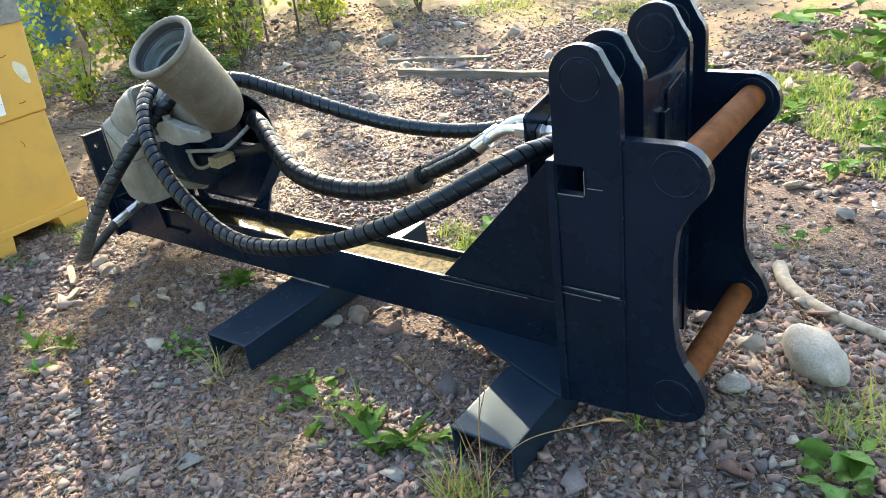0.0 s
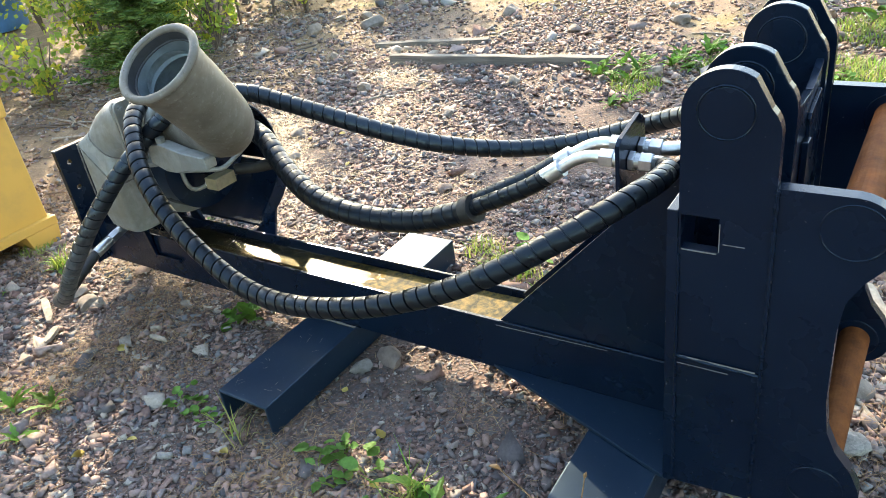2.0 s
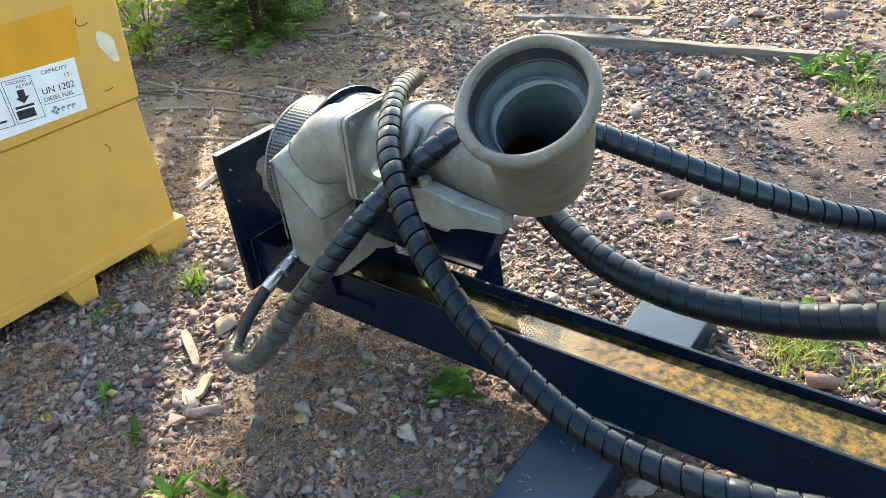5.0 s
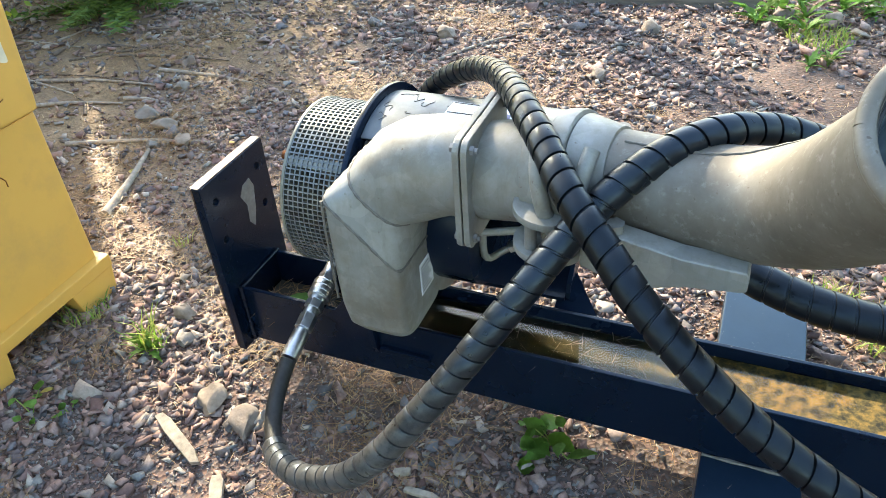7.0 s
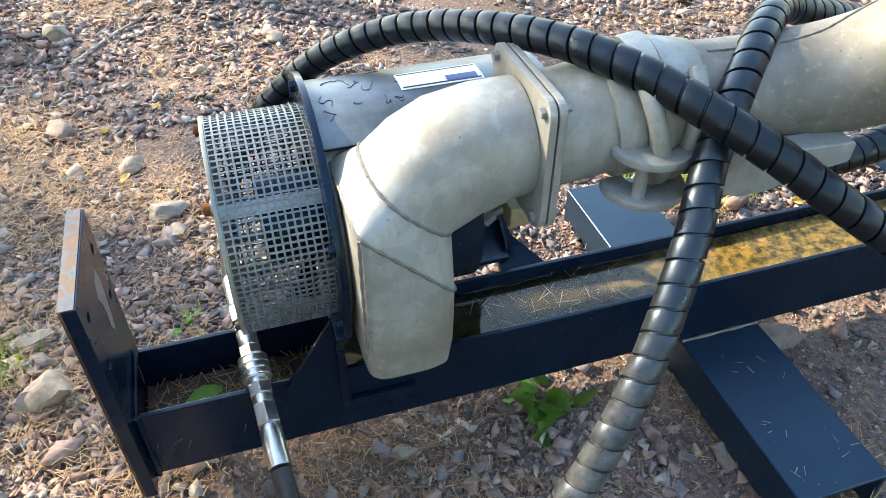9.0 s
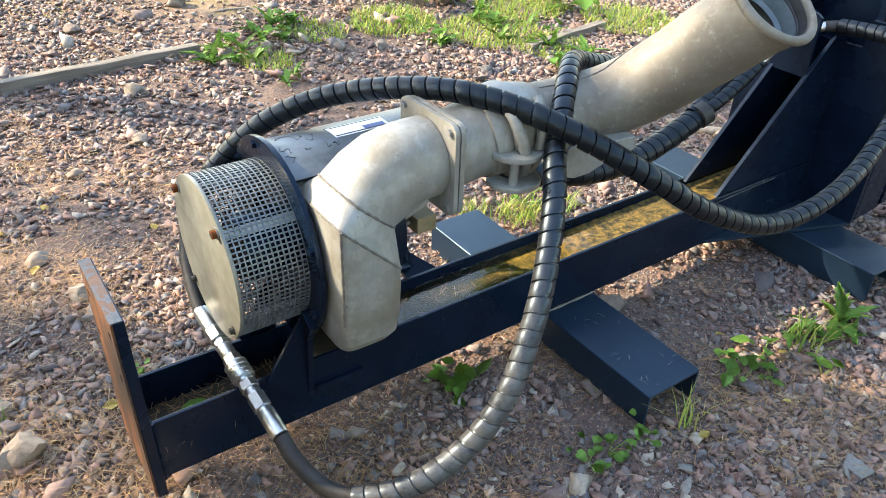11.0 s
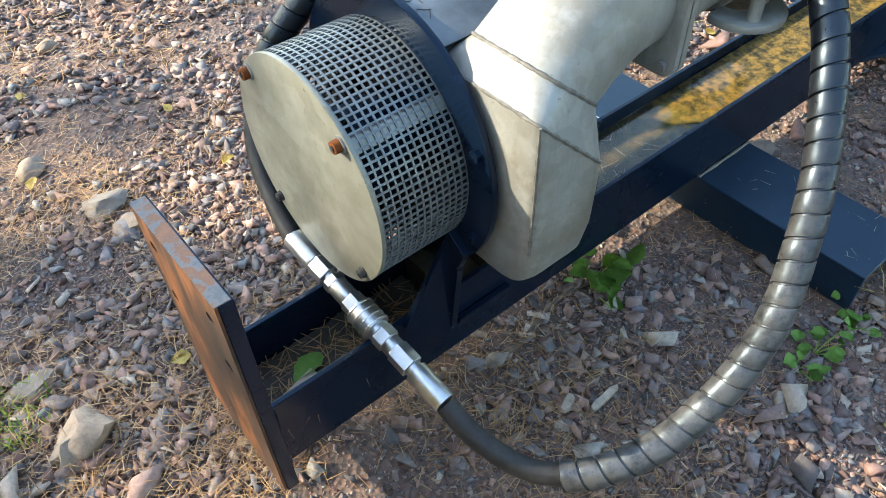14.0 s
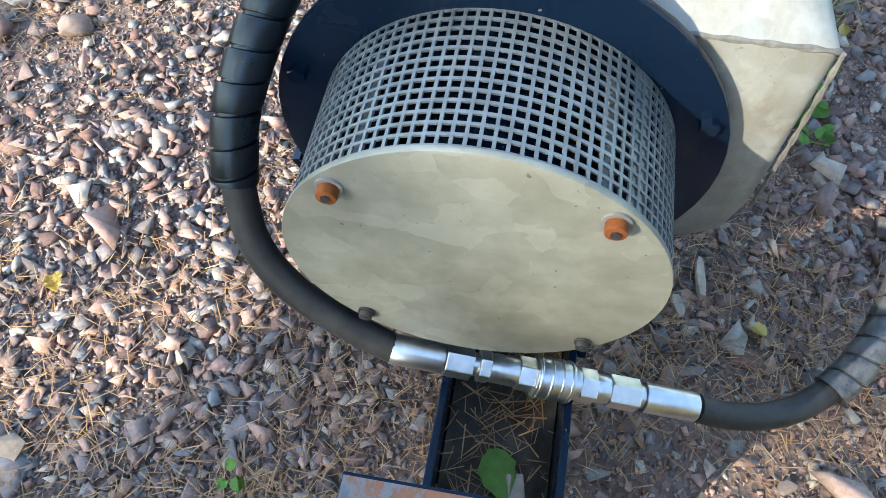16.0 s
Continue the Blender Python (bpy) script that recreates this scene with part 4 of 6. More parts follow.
# clamp jaws and lever
def jaw(z, dy=0.0):
    o = arc(0.735, -0.138 + dy, 0.056, 160, 372, 18) + arc(0.742, -0.124 + dy, 0.027, 372, 168, 12)
    return part("clamp_jaw", slab(o, "z", z - 0.006, z + 0.006), GALV, PUMP, "curved jaw of the lever clamp", bevel=0.003, smooth=40)


jaw(0.757)
jaw(0.695, 0.002)
part("jaw_pin", rod((0.712, -0.165, 0.693), (0.712, -0.165, 0.757), 0.009, seg=16), GALV, PUMP)
part("clamp_lever", slab([(0.79, 0.712), (0.79, 0.758), (0.84, 0.768), (0.88, 0.760), (0.92, 0.752), (1.0, 0.748), (1.004, 0.743), (1.004, 0.719), (1.0, 0.716), (0.93, 0.708), (0.88, 0.694), (0.84, 0.694)], "y", -0.200, -0.164), GALV, PUMP, "long handle of the lever clamp", bevel=0.008, seg=3)
part("pivot_bolt", hexnut((0.831, -0.183, 0.766), (0.831, -0.183, 0.780), 0.013), GALV, PUMP)
sweep("drain_pipe", [(0.479, 0.008, 0.559), (0.54, 0.02, 0.560), (0.61, 0.05, 0.558), (0.672, 0.078, 0.557), (0.692, 0.10, 0.562), (0.70, 0.19, 0.596), (0.70, 0.225, 0.615)], GALV, PUMP, 0.0075, seg=14, label="thin bent galvanised drain pipe")
sweep("drain_pipe", [(0.566, 0.03, 0.556), (0.566, 0.03, 0.53), (0.566, 0.04, 0.498), (0.573, 0.055, 0.485), (0.585, 0.075, 0.487), (0.61, 0.085, 0.50), (0.64, 0.088, 0.512)], GALV, PUMP, 0.007, seg=14, label="thin bent galvanised drain pipe")
part("pipe_nut", hexnut((0.60, 0.082, 0.496), (0.618, 0.087, 0.505), 0.012), ZINC, PUMP)
part("valve_block", box((0.635, 0.050, 0.497), (0.685, 0.128, 0.535)), BRASS, PUMP, "weathered brass-coloured valve block", bevel=0.002)
part("port_fitting", hexnut((0.665, 0.130, 0.522), (0.672, 0.155, 0.527), 0.016), PAINT, PUMP)
# carrying loops on top of the clamp
for x, tilt, R in ((0.742, -8, 0.101), (0.785, 14, 0.098)):
    ax = Matrix.Rotation(radians(tilt), 3, "Y") @ Vector((0.98, -0.12, 0.16))
    uu, vv = basis(ax)
    cc = Vector((x, -0.068, 0.774))
    sweep("clamp_loop", [tuple(cc + uu * R * math.cos(a) + vv * R * math.sin(a)) for a in np.linspace(-0.9, 3.5, 24)], GALV, PUMP, 0.0115, seg=12, step=0.01, label="rounded carrying loop of the clamp")

# mouth pipe
NRM = Vector((0.045, -0.60, 0.80)).normalized()
MOUTH = Vector((1.143, -0.337, 1.033))
bend = [(0.80, -0.077, 0.781), (0.88, -0.088, 0.781), (0.955, -0.102, 0.787), (1.012, -0.124, 0.803), (1.055, -0.158, 0.835), (1.088, -0.208, 0.888), (1.117, -0.268, 0.955), tuple(MOUTH - NRM * 0.012)]
sweep("outlet_pipe", bend, DULL_SHADED, PUMP, lambda k: 0.0705 + 0.012 * k, seg=48, step=0.02, label="bent galvanised outlet pipe with a seam", closed_ends=False)
part("mouth_cone", rod(MOUTH - NRM * 0.050, MOUTH - NRM * 0.020, 0.0680, 0.0745, seg=64, caps=False), DARK, PUMP, "pale conical inside of the outlet mouth", smooth=40)
part("throat_step", rod(MOUTH - NRM * 0.0560, MOUTH - NRM * 0.050, 0.0600, 0.0680, seg=64, caps=False), DARK, PUMP, smooth=40)
sweep("throat", [*bend[3:-1], tuple(MOUTH - NRM * 0.0540)], THROAT, PUMP, 0.0625, seg=48, step=0.02, closed_ends=False)


def torus(c, n, R, r, mat, name, parent, label=""):
    u, v = basis(n)
    pts = [Vector(c) + u * R * math.cos(t) + v * R * math.sin(t) for t in np.linspace(0, 2 * math.pi, 49)]
    return sweep(name, [tuple(p) for p in pts], mat, parent, r, seg=20, step=0.008, label=label, closed_ends=False)


part("mouth_neck", rod(MOUTH - NRM * 0.035, MOUTH + NRM * 0.002, 0.0828, 0.0855, seg=64, caps=False), DULL_SHADED, PUMP, smooth=40)
torus(MOUTH, NRM, 0.0885, 0.0092, DULL_SHADED, "mouth_lip", PUMP, "thick rounded lip of the outlet")
part("seal_ring", rod(MOUTH - NRM * 0.0215, MOUTH + NRM * 0.002, 0.0762, 0.0800, seg=64, caps=False), SEAL, PUMP, "wide black rubber seal ring inside the lip", smooth=40)
torus(MOUTH - NRM * 0.021, NRM, 0.0755, 0.0026, SEAL, "seal_bead", PUMP)
sq, ss = spline(bend, 0.02)
stan = np.gradient(sq, axis=0)
seam = []
for c, d, k in zip(sq[1:-2], stan[1:-2], ss[1:-2] / ss[-1]):
    d = Vector(d).normalized()
    w = Vector((0.35, -0.25, 1))
    w = (w - d * w.dot(d)).normalized()
    seam.append(tuple(Vector(c) + w * (0.0708 + 0.012 * k)))
weld("weld_seam", seam, PUMP, 0.002, WELD)

# ---- hoses ----
HR = 0.0225


def hose(name, label, guard_pts, bare=(), **kw):
    h = root(name, guard_pts[0], label=label, category="hose", group="hydraulic hoses")
    off = Vector(guard_pts[0])
    loc = [tuple(Vector(p) - off) for p in guard_pts]
    spiral("spiral_guard", loc, kw.get("mat", GUARD), h, kw.get("radius", HR), *kw.get("guard", (0.030, 0.0042)), label="black plastic spiral guard")
    for pts in bare:
        sweep("bare_hose", [tuple(Vector(p) - off) for p in pts], RUBBER, h, 0.0165, seg=14, step=0.01, label="bare black rubber hose")
    return h, off


A = [(2.078, 0.012, 0.758), (2.075, -0.06, 0.765), (2.061, -0.135, 0.771), (2.033, -0.193, 0.762), (1.989, -0.236, 0.739), (1.933, -0.273, 0.709), (1.871, -0.308, 0.676), (1.796, -0.334, 0.640), (1.71, -0.354, 0.606),
     (1.621, -0.374, 0.580), (1.528, -0.389, 0.562), (1.43, -0.395, 0.547), (1.33, -0.390, 0.540), (1.232, -0.383, 0.556), (1.133, -0.371, 0.596), (1.04, -0.355, 0.645), (0.957, -0.332, 0.703), (0.886, -0.298, 0.752),
     (0.828, -0.254, 0.793), (0.772, -0.204, 0.826), (0.725, -0.138, 0.847), (0.676, -0.065, 0.857), (0.633, 0.011, 0.851), (0.586, 0.095, 0.832), (0.539, 0.169, 0.808), (0.488, 0.228, 0.780), (0.435, 0.272, 0.747),
     (0.383, 0.308, 0.707), (0.336, 0.336, 0.658), (0.289, 0.355, 0.604), (0.252, 0.358, 0.550)]
A_END = [(0.258, 0.358, 0.56), (0.221, 0.343, 0.496), (0.200, 0.309, 0.448), (0.188, 0.256, 0.406), (0.182, 0.203, 0.370)]
ha, oa = hose("hydraulic_hose", "black spiral-wrapped hydraulic hose looping over the pump", A, [A_END, [(2.055, 0.045, 0.752), (2.078, 0.012, 0.758), (2.084, -0.03, 0.765)]])
B = [(0.268, -0.313, 0.243), (0.297, -0.340, 0.255), (0.335, -0.363, 0.272), (0.387, -0.383, 0.296), (0.444, -0.393, 0.330), (0.497, -0.399, 0.378), (0.549, -0.394, 0.440), (0.597, -0.373, 0.506), (0.645, -0.344, 0.575),
     (0.691, -0.304, 0.643), (0.733, -0.260, 0.705), (0.776, -0.205, 0.762), (0.821, -0.162, 0.813), (0.878, -0.108, 0.850), (0.938, -0.052, 0.861), (1.005, 0.001, 0.845), (1.089, 0.030, 0.815), (1.183, 0.054, 0.785),
     (1.276, 0.080, 0.753), (1.362, 0.116, 0.719), (1.443, 0.161, 0.687), (1.519, 0.215, 0.661), (1.591, 0.268, 0.644), (1.669, 0.305, 0.643), (1.752, 0.324, 0.657), (1.836, 0.331, 0.682), (1.919, 0.323, 0.714),
     (1.992, 0.298, 0.747), (2.048, 0.262, 0.773), (2.085, 0.222, 0.782)]
B_END = [(0.204, -0.142, 0.284), (0.208, -0.185, 0.265), (0.222, -0.235, 0.249), (0.243, -0.278, 0.240), (0.275, -0.320, 0.245)]
hb, ob_ = hose("hydraulic_hose", "black spiral-wrapped hydraulic hose sagging to the gravel and back", B, [B_END], mat=GUARD_WORN_SHEEN)
D = [(0.692, 0.236, 0.628), (0.772, 0.208, 0.609), (0.846, 0.169, 0.581), (0.925, 0.130, 0.553), (1.01, 0.093, 0.530), (1.099, 0.066, 0.515), (1.194, 0.058, 0.503), (1.301, 0.063, 0.497), (1.433, 0.073, 0.511), (1.557, 0.073, 0.553), (1.58, 0.072, 0.564)]
hd, od = hose("hydraulic_hose", "thick black sleeved pair of hydraulic hoses at the pump", D, [], radius=0.032, guard=(0.034, 0.002))


sweep("bare_hose", [tuple(Vector(v) - od) for v in ((0.670, 0.150, 0.526), (0.74, 0.168, 0.532), (0.82, 0.168, 0.553), (0.88, 0.152, 0.556))], RUBBER, hd, 0.0175, seg=16, label="bare black rubber hose")


def local(pts, off):
    return [tuple(Vector(p) - off) for p in pts]


sweep("sleeve_end", local([(1.572, 0.067, 0.564), (1.60, 0.064, 0.577)], od), RUBBER, hd, 0.0355, seg=24, step=0.005)
for k, yb in enumerate((0.07, 0.13)):
    zb = 0.742 if k == 0 else 0.748
    spiral("spiral_guard", local([(1.56, 0.066 + 0.012 * k, 0.56 + 0.012 * k), (1.66, 0.058 + 0.03 * k, 0.61 + 0.012 * k), (1.74, 0.06 + 0.045 * k, 0.65 + 0.012 * k), (1.80, 0.064 + 0.05 * k, 0.688 + 0.01 * k)], od), GUARD, hd, 0.0205, 0.028, 0.0022, label="black plastic spiral guard")
    sweep("ferrule", local([(1.79, 0.063 + 0.05 * k, 0.682 + 0.01 * k), (1.83, 0.066 + 0.053 * k, 0.710 + 0.008 * k)], od), ZINC, hd, 0.0200, seg=20, step=0.01)
    sweep("bent_stem", local([(1.83, 0.066 + 0.053 * k, 0.710 + 0.008 * k), (1.86, 0.068 + 0.056 * k, 0.730 + 0.006 * k), (1.895, yb, zb), (1.94, yb, zb)], od), ZINC, hd, 0.013, seg=14, label="bent zinc-plated hose stem")
    part("swivel_nut", hexnut(Vector((1.918, yb, zb)) - od, Vector((1.948, yb, zb)) - od, 0.0205), ZINC, hd, bevel=0.0015)
    part("union_body", rod(Vector((1.948, yb, zb)) - od, Vector((1.969, yb, zb)) - od, 0.0165, seg=20), ZINC, hd)
    # the other side of the bulkhead
    h, o = ((ha, oa), (hb, ob_))[k]
    part("lock_nut", hexnut(Vector((1.980, yb, zb)) - o, Vector((1.992, yb, zb)) - o, 0.022), ZINC, h, bevel=0.0015)
    part("union_body", rod(Vector((1.992, yb, zb)) - o, Vector((2.002, yb, zb)) - o, 0.0165, seg=20), ZINC, h)
    part("swivel_nut", hexnut(Vector((2.002, yb, zb)) - o, Vector((2.028, yb, zb)) - o, 0.0205), ZINC, h, bevel=0.0015)
    stem = [(2.026, 0.07, 0.743), (2.045, 0.062, 0.747), (2.066, 0.035, 0.753), (2.078, 0.012, 0.758)] if k == 0 else [(2.026, 0.13, 0.748), (2.06, 0.131, 0.752), (2.092, 0.15, 0.762), (2.102, 0.185, 0.775), (2.09, 0.215, 0.782), (2.075, 0.235, 0.779)]
    sweep("bent_stem", local(stem, o), ZINC, h, 0.0145, seg=16, label="bent zinc-plated hose stem")

# coupling between the two hoses under the strainer
C0, C1 = Vector((0.182, 0.206, 0.371)), Vector((0.204, -0.140, 0.285))


def along(k):
    return C0 + (C1 - C0) * k


COUP = root("hose_coupling", along(0.5), label="bright zinc-plated quick coupling joining two hydraulic hoses", category="hose coupling")


def piece(name, k0, k1, r, seg=24, mat=ZINC, bev=0.0012):
    return part(name, rod(along(k0) - along(0.5), along(k1) - along(0.5), r, seg=seg), mat, COUP, bevel=bev, smooth=None if seg == 6 else 40)


piece("ferrule", 0.0, 0.165, 0.0175)
piece("swivel_nut", 0.168, 0.255, 0.0195, 6)
piece("stem", 0.255, 0.275, 0.013)
piece("adapter_nut", 0.275, 0.31, 0.0185, 6)
piece("body", 0.31, 0.40, 0.0165)
piece("body_nut", 0.40, 0.455, 0.0195, 6)
sl = piece("locking_sleeve", 0.455, 0.575, 0.0235)
for k in (0.465, 0.50, 0.535, 0.565):
    torus(along(k) - along(0.5), C1 - C0, 0.0232, 0.0016, ZINC, "grip_ring", sl)
piece("body", 0.575, 0.60, 0.0185)
piece("adapter_nut", 0.60, 0.655, 0.020, 6)
piece("body", 0.655, 0.70, 0.0165)
piece("swivel_nut", 0.70, 0.80, 0.0195, 6)
piece("stem", 0.80, 0.82, 0.014)
piece("ferrule", 0.82, 1.0, 0.0175)

# ---- yellow fuel tank on its pallet base ----
TX = -0.60
TANK = root("fuel_tank", (TX, -0.6, 0.06), label="ochre yellow steel diesel tank with a white capacity label", category="fuel tank")
TL = (TX, -0.6, 0.06)


def tpart(name, bm, mat, parent=TANK, label="", **kw):
    bmesh.ops.translate(bm, verts=bm.verts, vec=[-c for c in TL])
    return part(name, bm, mat, parent, label, **kw)


tpart("lower_body", box((TX - 0.95, -1.40, 0.155), (TX, 0.132, 0.60)), YELLOW, bevel=0.01, seg=3)
o = [(-1.41, 0.60), (0.138, 0.60), (0.142, 0.63), (0.175, 1.06), (0.16, 1.09), (-1.43, 1.09), (-1.44, 1.06), (-1.412, 0.63)]
tpart("upper_body", slab(o, "x", TX - 0.95, TX + 0.012), YELLOW, bevel=0.012, seg=3)
tpart("base_rail", box((TX - 0.96, -1.41, 0.125), (TX + 0.028, 0.150, 0.160)), YELLOW, label="projecting base rail of the tank", bevel=0.004)
for y0, y1 in ((0.0, 0.149), (-0.315, -0.215), (-0.85, -0.75), (-1.40, -1.26)):
    tpart("pallet_foot", slab([(y0, 0.124), (y1, 0.124), (y1 - 0.012, 0.045), (y0 + 0.02, 0.045)], "x", TX - 0.95, TX + 0.024), YELLOW, bevel=0.004)
tpart("lifting_plate", box((TX + 0.0125, 0.03, 0.985), (TX + 0.022, 0.168, 1.10)), GREYSTEEL, label="grey steel lifting plate", bevel=0.003)
tpart("lifting_bolt", hexnut((TX + 0.022, 0.10, 1.04), (TX + 0.032, 0.10, 1.04), 0.012), GREYSTEEL)
fx = TX + 0.0124
tpart("orange_panel", slab([(-0.9, 0.79), (-0.005, 0.785), (0.02, 0.925), (-0.9, 0.93)], "x", fx, fx + 0.0006), ORANGE, label="orange repainted panel")
tpart("worn_patch", slab([(0.088 + 0.024 * (1 + 0.18 * math.sin(3 * a)) * math.cos(a) - 0.012 * math.sin(a), 0.782 + 0.054 * (1 + 0.12 * math.cos(2 * a + 1)) * math.sin(a)) for a in [i * 0.2618 for i in range(24)]], "x", fx, fx + 0.0005), WORN)
lab = tpart("capacity_label", slab([(-0.46, 0.640), (-0.041, 0.631), (-0.026, 0.785), (-0.46, 0.806)], "x", fx + 0.0007, fx + 0.0016), LABEL, label="white capacity label with black print")


def text(body, y, z, size, mat, x, parent=lab):
    cu = bpy.data.curves.new("print", "FONT")
    cu.body, cu.size, cu.extrude, cu.align_x = body, size, 0.0002, "LEFT"
    tmp = new("print", cu)
    me = bpy.data.meshes.new_from_object(tmp.evaluated_get(bpy.context.evaluated_depsgraph_get()))
    bpy.data.objects.remove(tmp)
    me.transform(Matrix.Translation((x - TL[0], y - TL[1], z - TL[2])) @ pose(0, 0, 0, -4.5, 0, 0) @ pose(0, 0, 0, 90, 0, 90))
    me.materials.append(mat)
    ob = new("print", me)
    ob.parent = parent
    return ob


lx = fx + 0.0020
text("CAPACITY", -0.137, 0.768, 0.0168, INK, lx)
text("LT", -0.074, 0.741, 0.0158, INK, lx)
text("UN 1202", -0.154, 0.714, 0.0268, INK, lx)
text("DIESEL FUEL", -0.156, 0.693, 0.0172, INK, lx)
text("STACKING", -0.240, 0.771, 0.0118, INK, lx)
text("Kg MAX", -0.216, 0.756, 0.0128, INK, lx)


def on_label(name, outline, mat):
    return tpart(name, slab(outline, "x", lx - 0.0002, lx + 0.0003), mat, lab)


def tilted(y0, y1, z0, z1):
    """A bar that falls with the label's print."""
    k = -0.079
    return [(y0, z0 + k * (y0 + 0.15)), (y1, z0 + k * (y1 + 0.15)), (y1, z1 + k * (y1 + 0.15)), (y0, z1 + k * (y0 + 0.15))]


on_label("rule", tilted(-0.160, -0.041, 0.685, 0.6862), INK)
for y0, y1 in ((-0.250, -0.168), (-0.345, -0.257)):
    for b in ((y0, y1, 0.776, 0.7775), (y0, y1, 0.6525, 0.654), (y0, y0 + 0.0015, 0.654, 0.776), (y1 - 0.0015, y1, 0.654, 0.776)):
        on_label("rule", tilted(*b), INK)
on_label("arrow", [(-0.219, 0.750), (-0.199, 0.748), (-0.200, 0.728), (-0.190, 0.727), (-0.211, 0.710), (-0.229, 0.730), (-0.220, 0.729)], INK)
on_label("bar", tilted(-0.240, -0.186, 0.6935, 0.7005), INK)
on_label("block", tilted(-0.242, -0.190, 0.663, 0.6885), INK)
on_label("bar", tilted(-0.325, -0.275, 0.668, 0.674), INK)
for dy, dz in ((0, 0.008), (0.008, 0), (0, -0.008), (-0.008, 0)):
    on_label("emblem", [(-0.134 + dy + 0.0065 * math.cos(a), 0.660 + dz + 0.0065 * math.sin(a)) for a in [i * 1.5708 for i in range(4)]], INK_TEAL)
for y0 in (-0.116, -0.0985, -0.084):
    on_label("emblem_bar", tilted(y0, y0 + 0.012, 0.6615, 0.6665), INK_TEAL)
    on_label("emblem_bar", tilted(y0, y0 + 0.003, 0.6535, 0.6615), INK_TEAL)
for pts in ([(0.02, 0.885), (0.012, 0.868), (0.03, 0.860), (0.05, 0.866)], [(-0.02, 0.50), (-0.01, 0.485), (-0.012, 0.47)], [(0.03, 0.66), (0.055, 0.658), (0.06, 0.662)]):
    xx = fx if pts[0][1] > 0.6 else TX
    sweep("paint_scratch", [(xx - TL[0], y - TL[1], z - TL[2]) for y, z in pts], RUST, TANK, 0.0016, seg=5, step=0.01)

# ---- stones, boards, litter ----
CUBE_V = np.array([(x, y, z) for x in (-1, 1) for y in (-1, 1) for z in (-1, 1)], float) * 0.62
CUBE_F = np.array([(0, 1, 3), (0, 3, 2), (4, 6, 7), (4, 7, 5), (0, 4, 5), (0, 5, 1), (2, 3, 7), (2, 7, 6), (0, 2, 6), (0, 6, 4), (1, 5, 7), (1, 7, 3)])


def gravel(name, n, x0, x1, y0, y1, lo, hi, seed, label, power=2.2, even=0.0):
    rng = np.random.default_rng(seed)
    xy = np.stack([rng.uniform(x0, x1, n), rng.uniform(y0, y1, n)], 1)
    mask = np.array([noise.noise((x * 1.3, y * 1.3, 20.0)) + 0.5 * noise.noise((x * 4.1, y * 4.1, 31.0)) for x, y in xy])
    bare = (np.abs(xy[:, 1] + 0.05) < 0.32) & (xy[:, 0] > -0.1) & (xy[:, 0] < 1.9)
    xy = xy[rng.random(n) < np.clip(0.66 + even + 1.3 * mask - 0.40 * bare - 0.28 * np.clip(xy[:, 1] - 2.6, 0, 1.6), 0.08, 1)]
    # needle-strewn soil between the tank and the end plate carries few stones
    soil = np.clip((-0.12 - xy[:, 0]) / 0.5, 0, 1) * np.clip((1.7 - xy[:, 1]) / 0.5, 0, 1) * np.clip((xy[:, 1] + 0.25) / 0.3, 0, 1)
    xy = xy[rng.random(len(xy)) > 0.5 * soil]
    # the gravel thins out raggedly towards the rim of the yard
    rim = np.minimum(np.minimum(xy[:, 0] + 3.2, 4.8 - xy[:, 0]), np.minimum(xy[:, 1] + 1.2, 4.6 - xy[:, 1]))
    ragged = np.array([noise.noise((x * 1.7, y * 1.7, 61.0)) for x, y in xy])
    xy = xy[rng.random(len(xy)) < np.clip((rim + 0.35 * ragged) / 0.45, 0, 1)]
    n = len(xy)
    size = lo + (hi - lo) * rng.random(n) ** power
    z = np.array([ground_z(x, y) for x, y in xy])
    var = CUBE_V[None] * (1 + 1.0 * (rng.random((n, 8, 1)) - 0.5)) + 0.22 * rng.standard_normal((n, 8, 3))
    for a, b, share in ((7, 6, 0.6), (1, 0, 0.5), (3, 2, 0.3)):
        cut = rng.random(n) < share
        var[cut, a] = var[cut, a] * 0.2 + var[cut, b] * 0.8
    var *= np.stack([rng.uniform(0.8, 1.35, n), rng.uniform(0.65, 1.0, n), rng.uniform(0.3, 0.7, n)], 1)[:, None]
    a, b = rng.uniform(0, 6.28, n), rng.normal(0, 0.6, n)
    ca, sa, cb, sb = np.cos(a), np.sin(a), np.cos(b), np.sin(b)
    R = np.zeros((n, 3, 3))
    R[:, 0, 0], R[:, 0, 1], R[:, 0, 2] = ca, -sa * cb, sa * sb
    R[:, 1, 0], R[:, 1, 1], R[:, 1, 2] = sa, ca * cb, -ca * sb
    R[:, 2, 1], R[:, 2, 2] = sb, cb
    v = np.einsum("nij,nkj->nki", R, var) * size[:, None, None] / 2
    v += np.stack([xy[:, 0], xy[:, 1], z + size * 0.2], 1)[:, None]
    f = CUBE_F[None] + (np.arange(n) * len(CUBE_V))[:, None, None]
    return tagged(array_mesh(name, v.reshape(-1, 3), f.reshape(-1, 3), GRAVEL), label, "gravel", kind="stuff")


gravel("gravel", 100000, -1.3, 3.2, -1.2, 1.3, 0.006, 0.038, 11, "loose reddish and grey crushed gravel round the machine", 2.8)
gravel("gravel", 105000, -3.2, 4.6, 1.2, 4.6, 0.008, 0.042, 12, "coarser gravel and pebbles of the open yard")
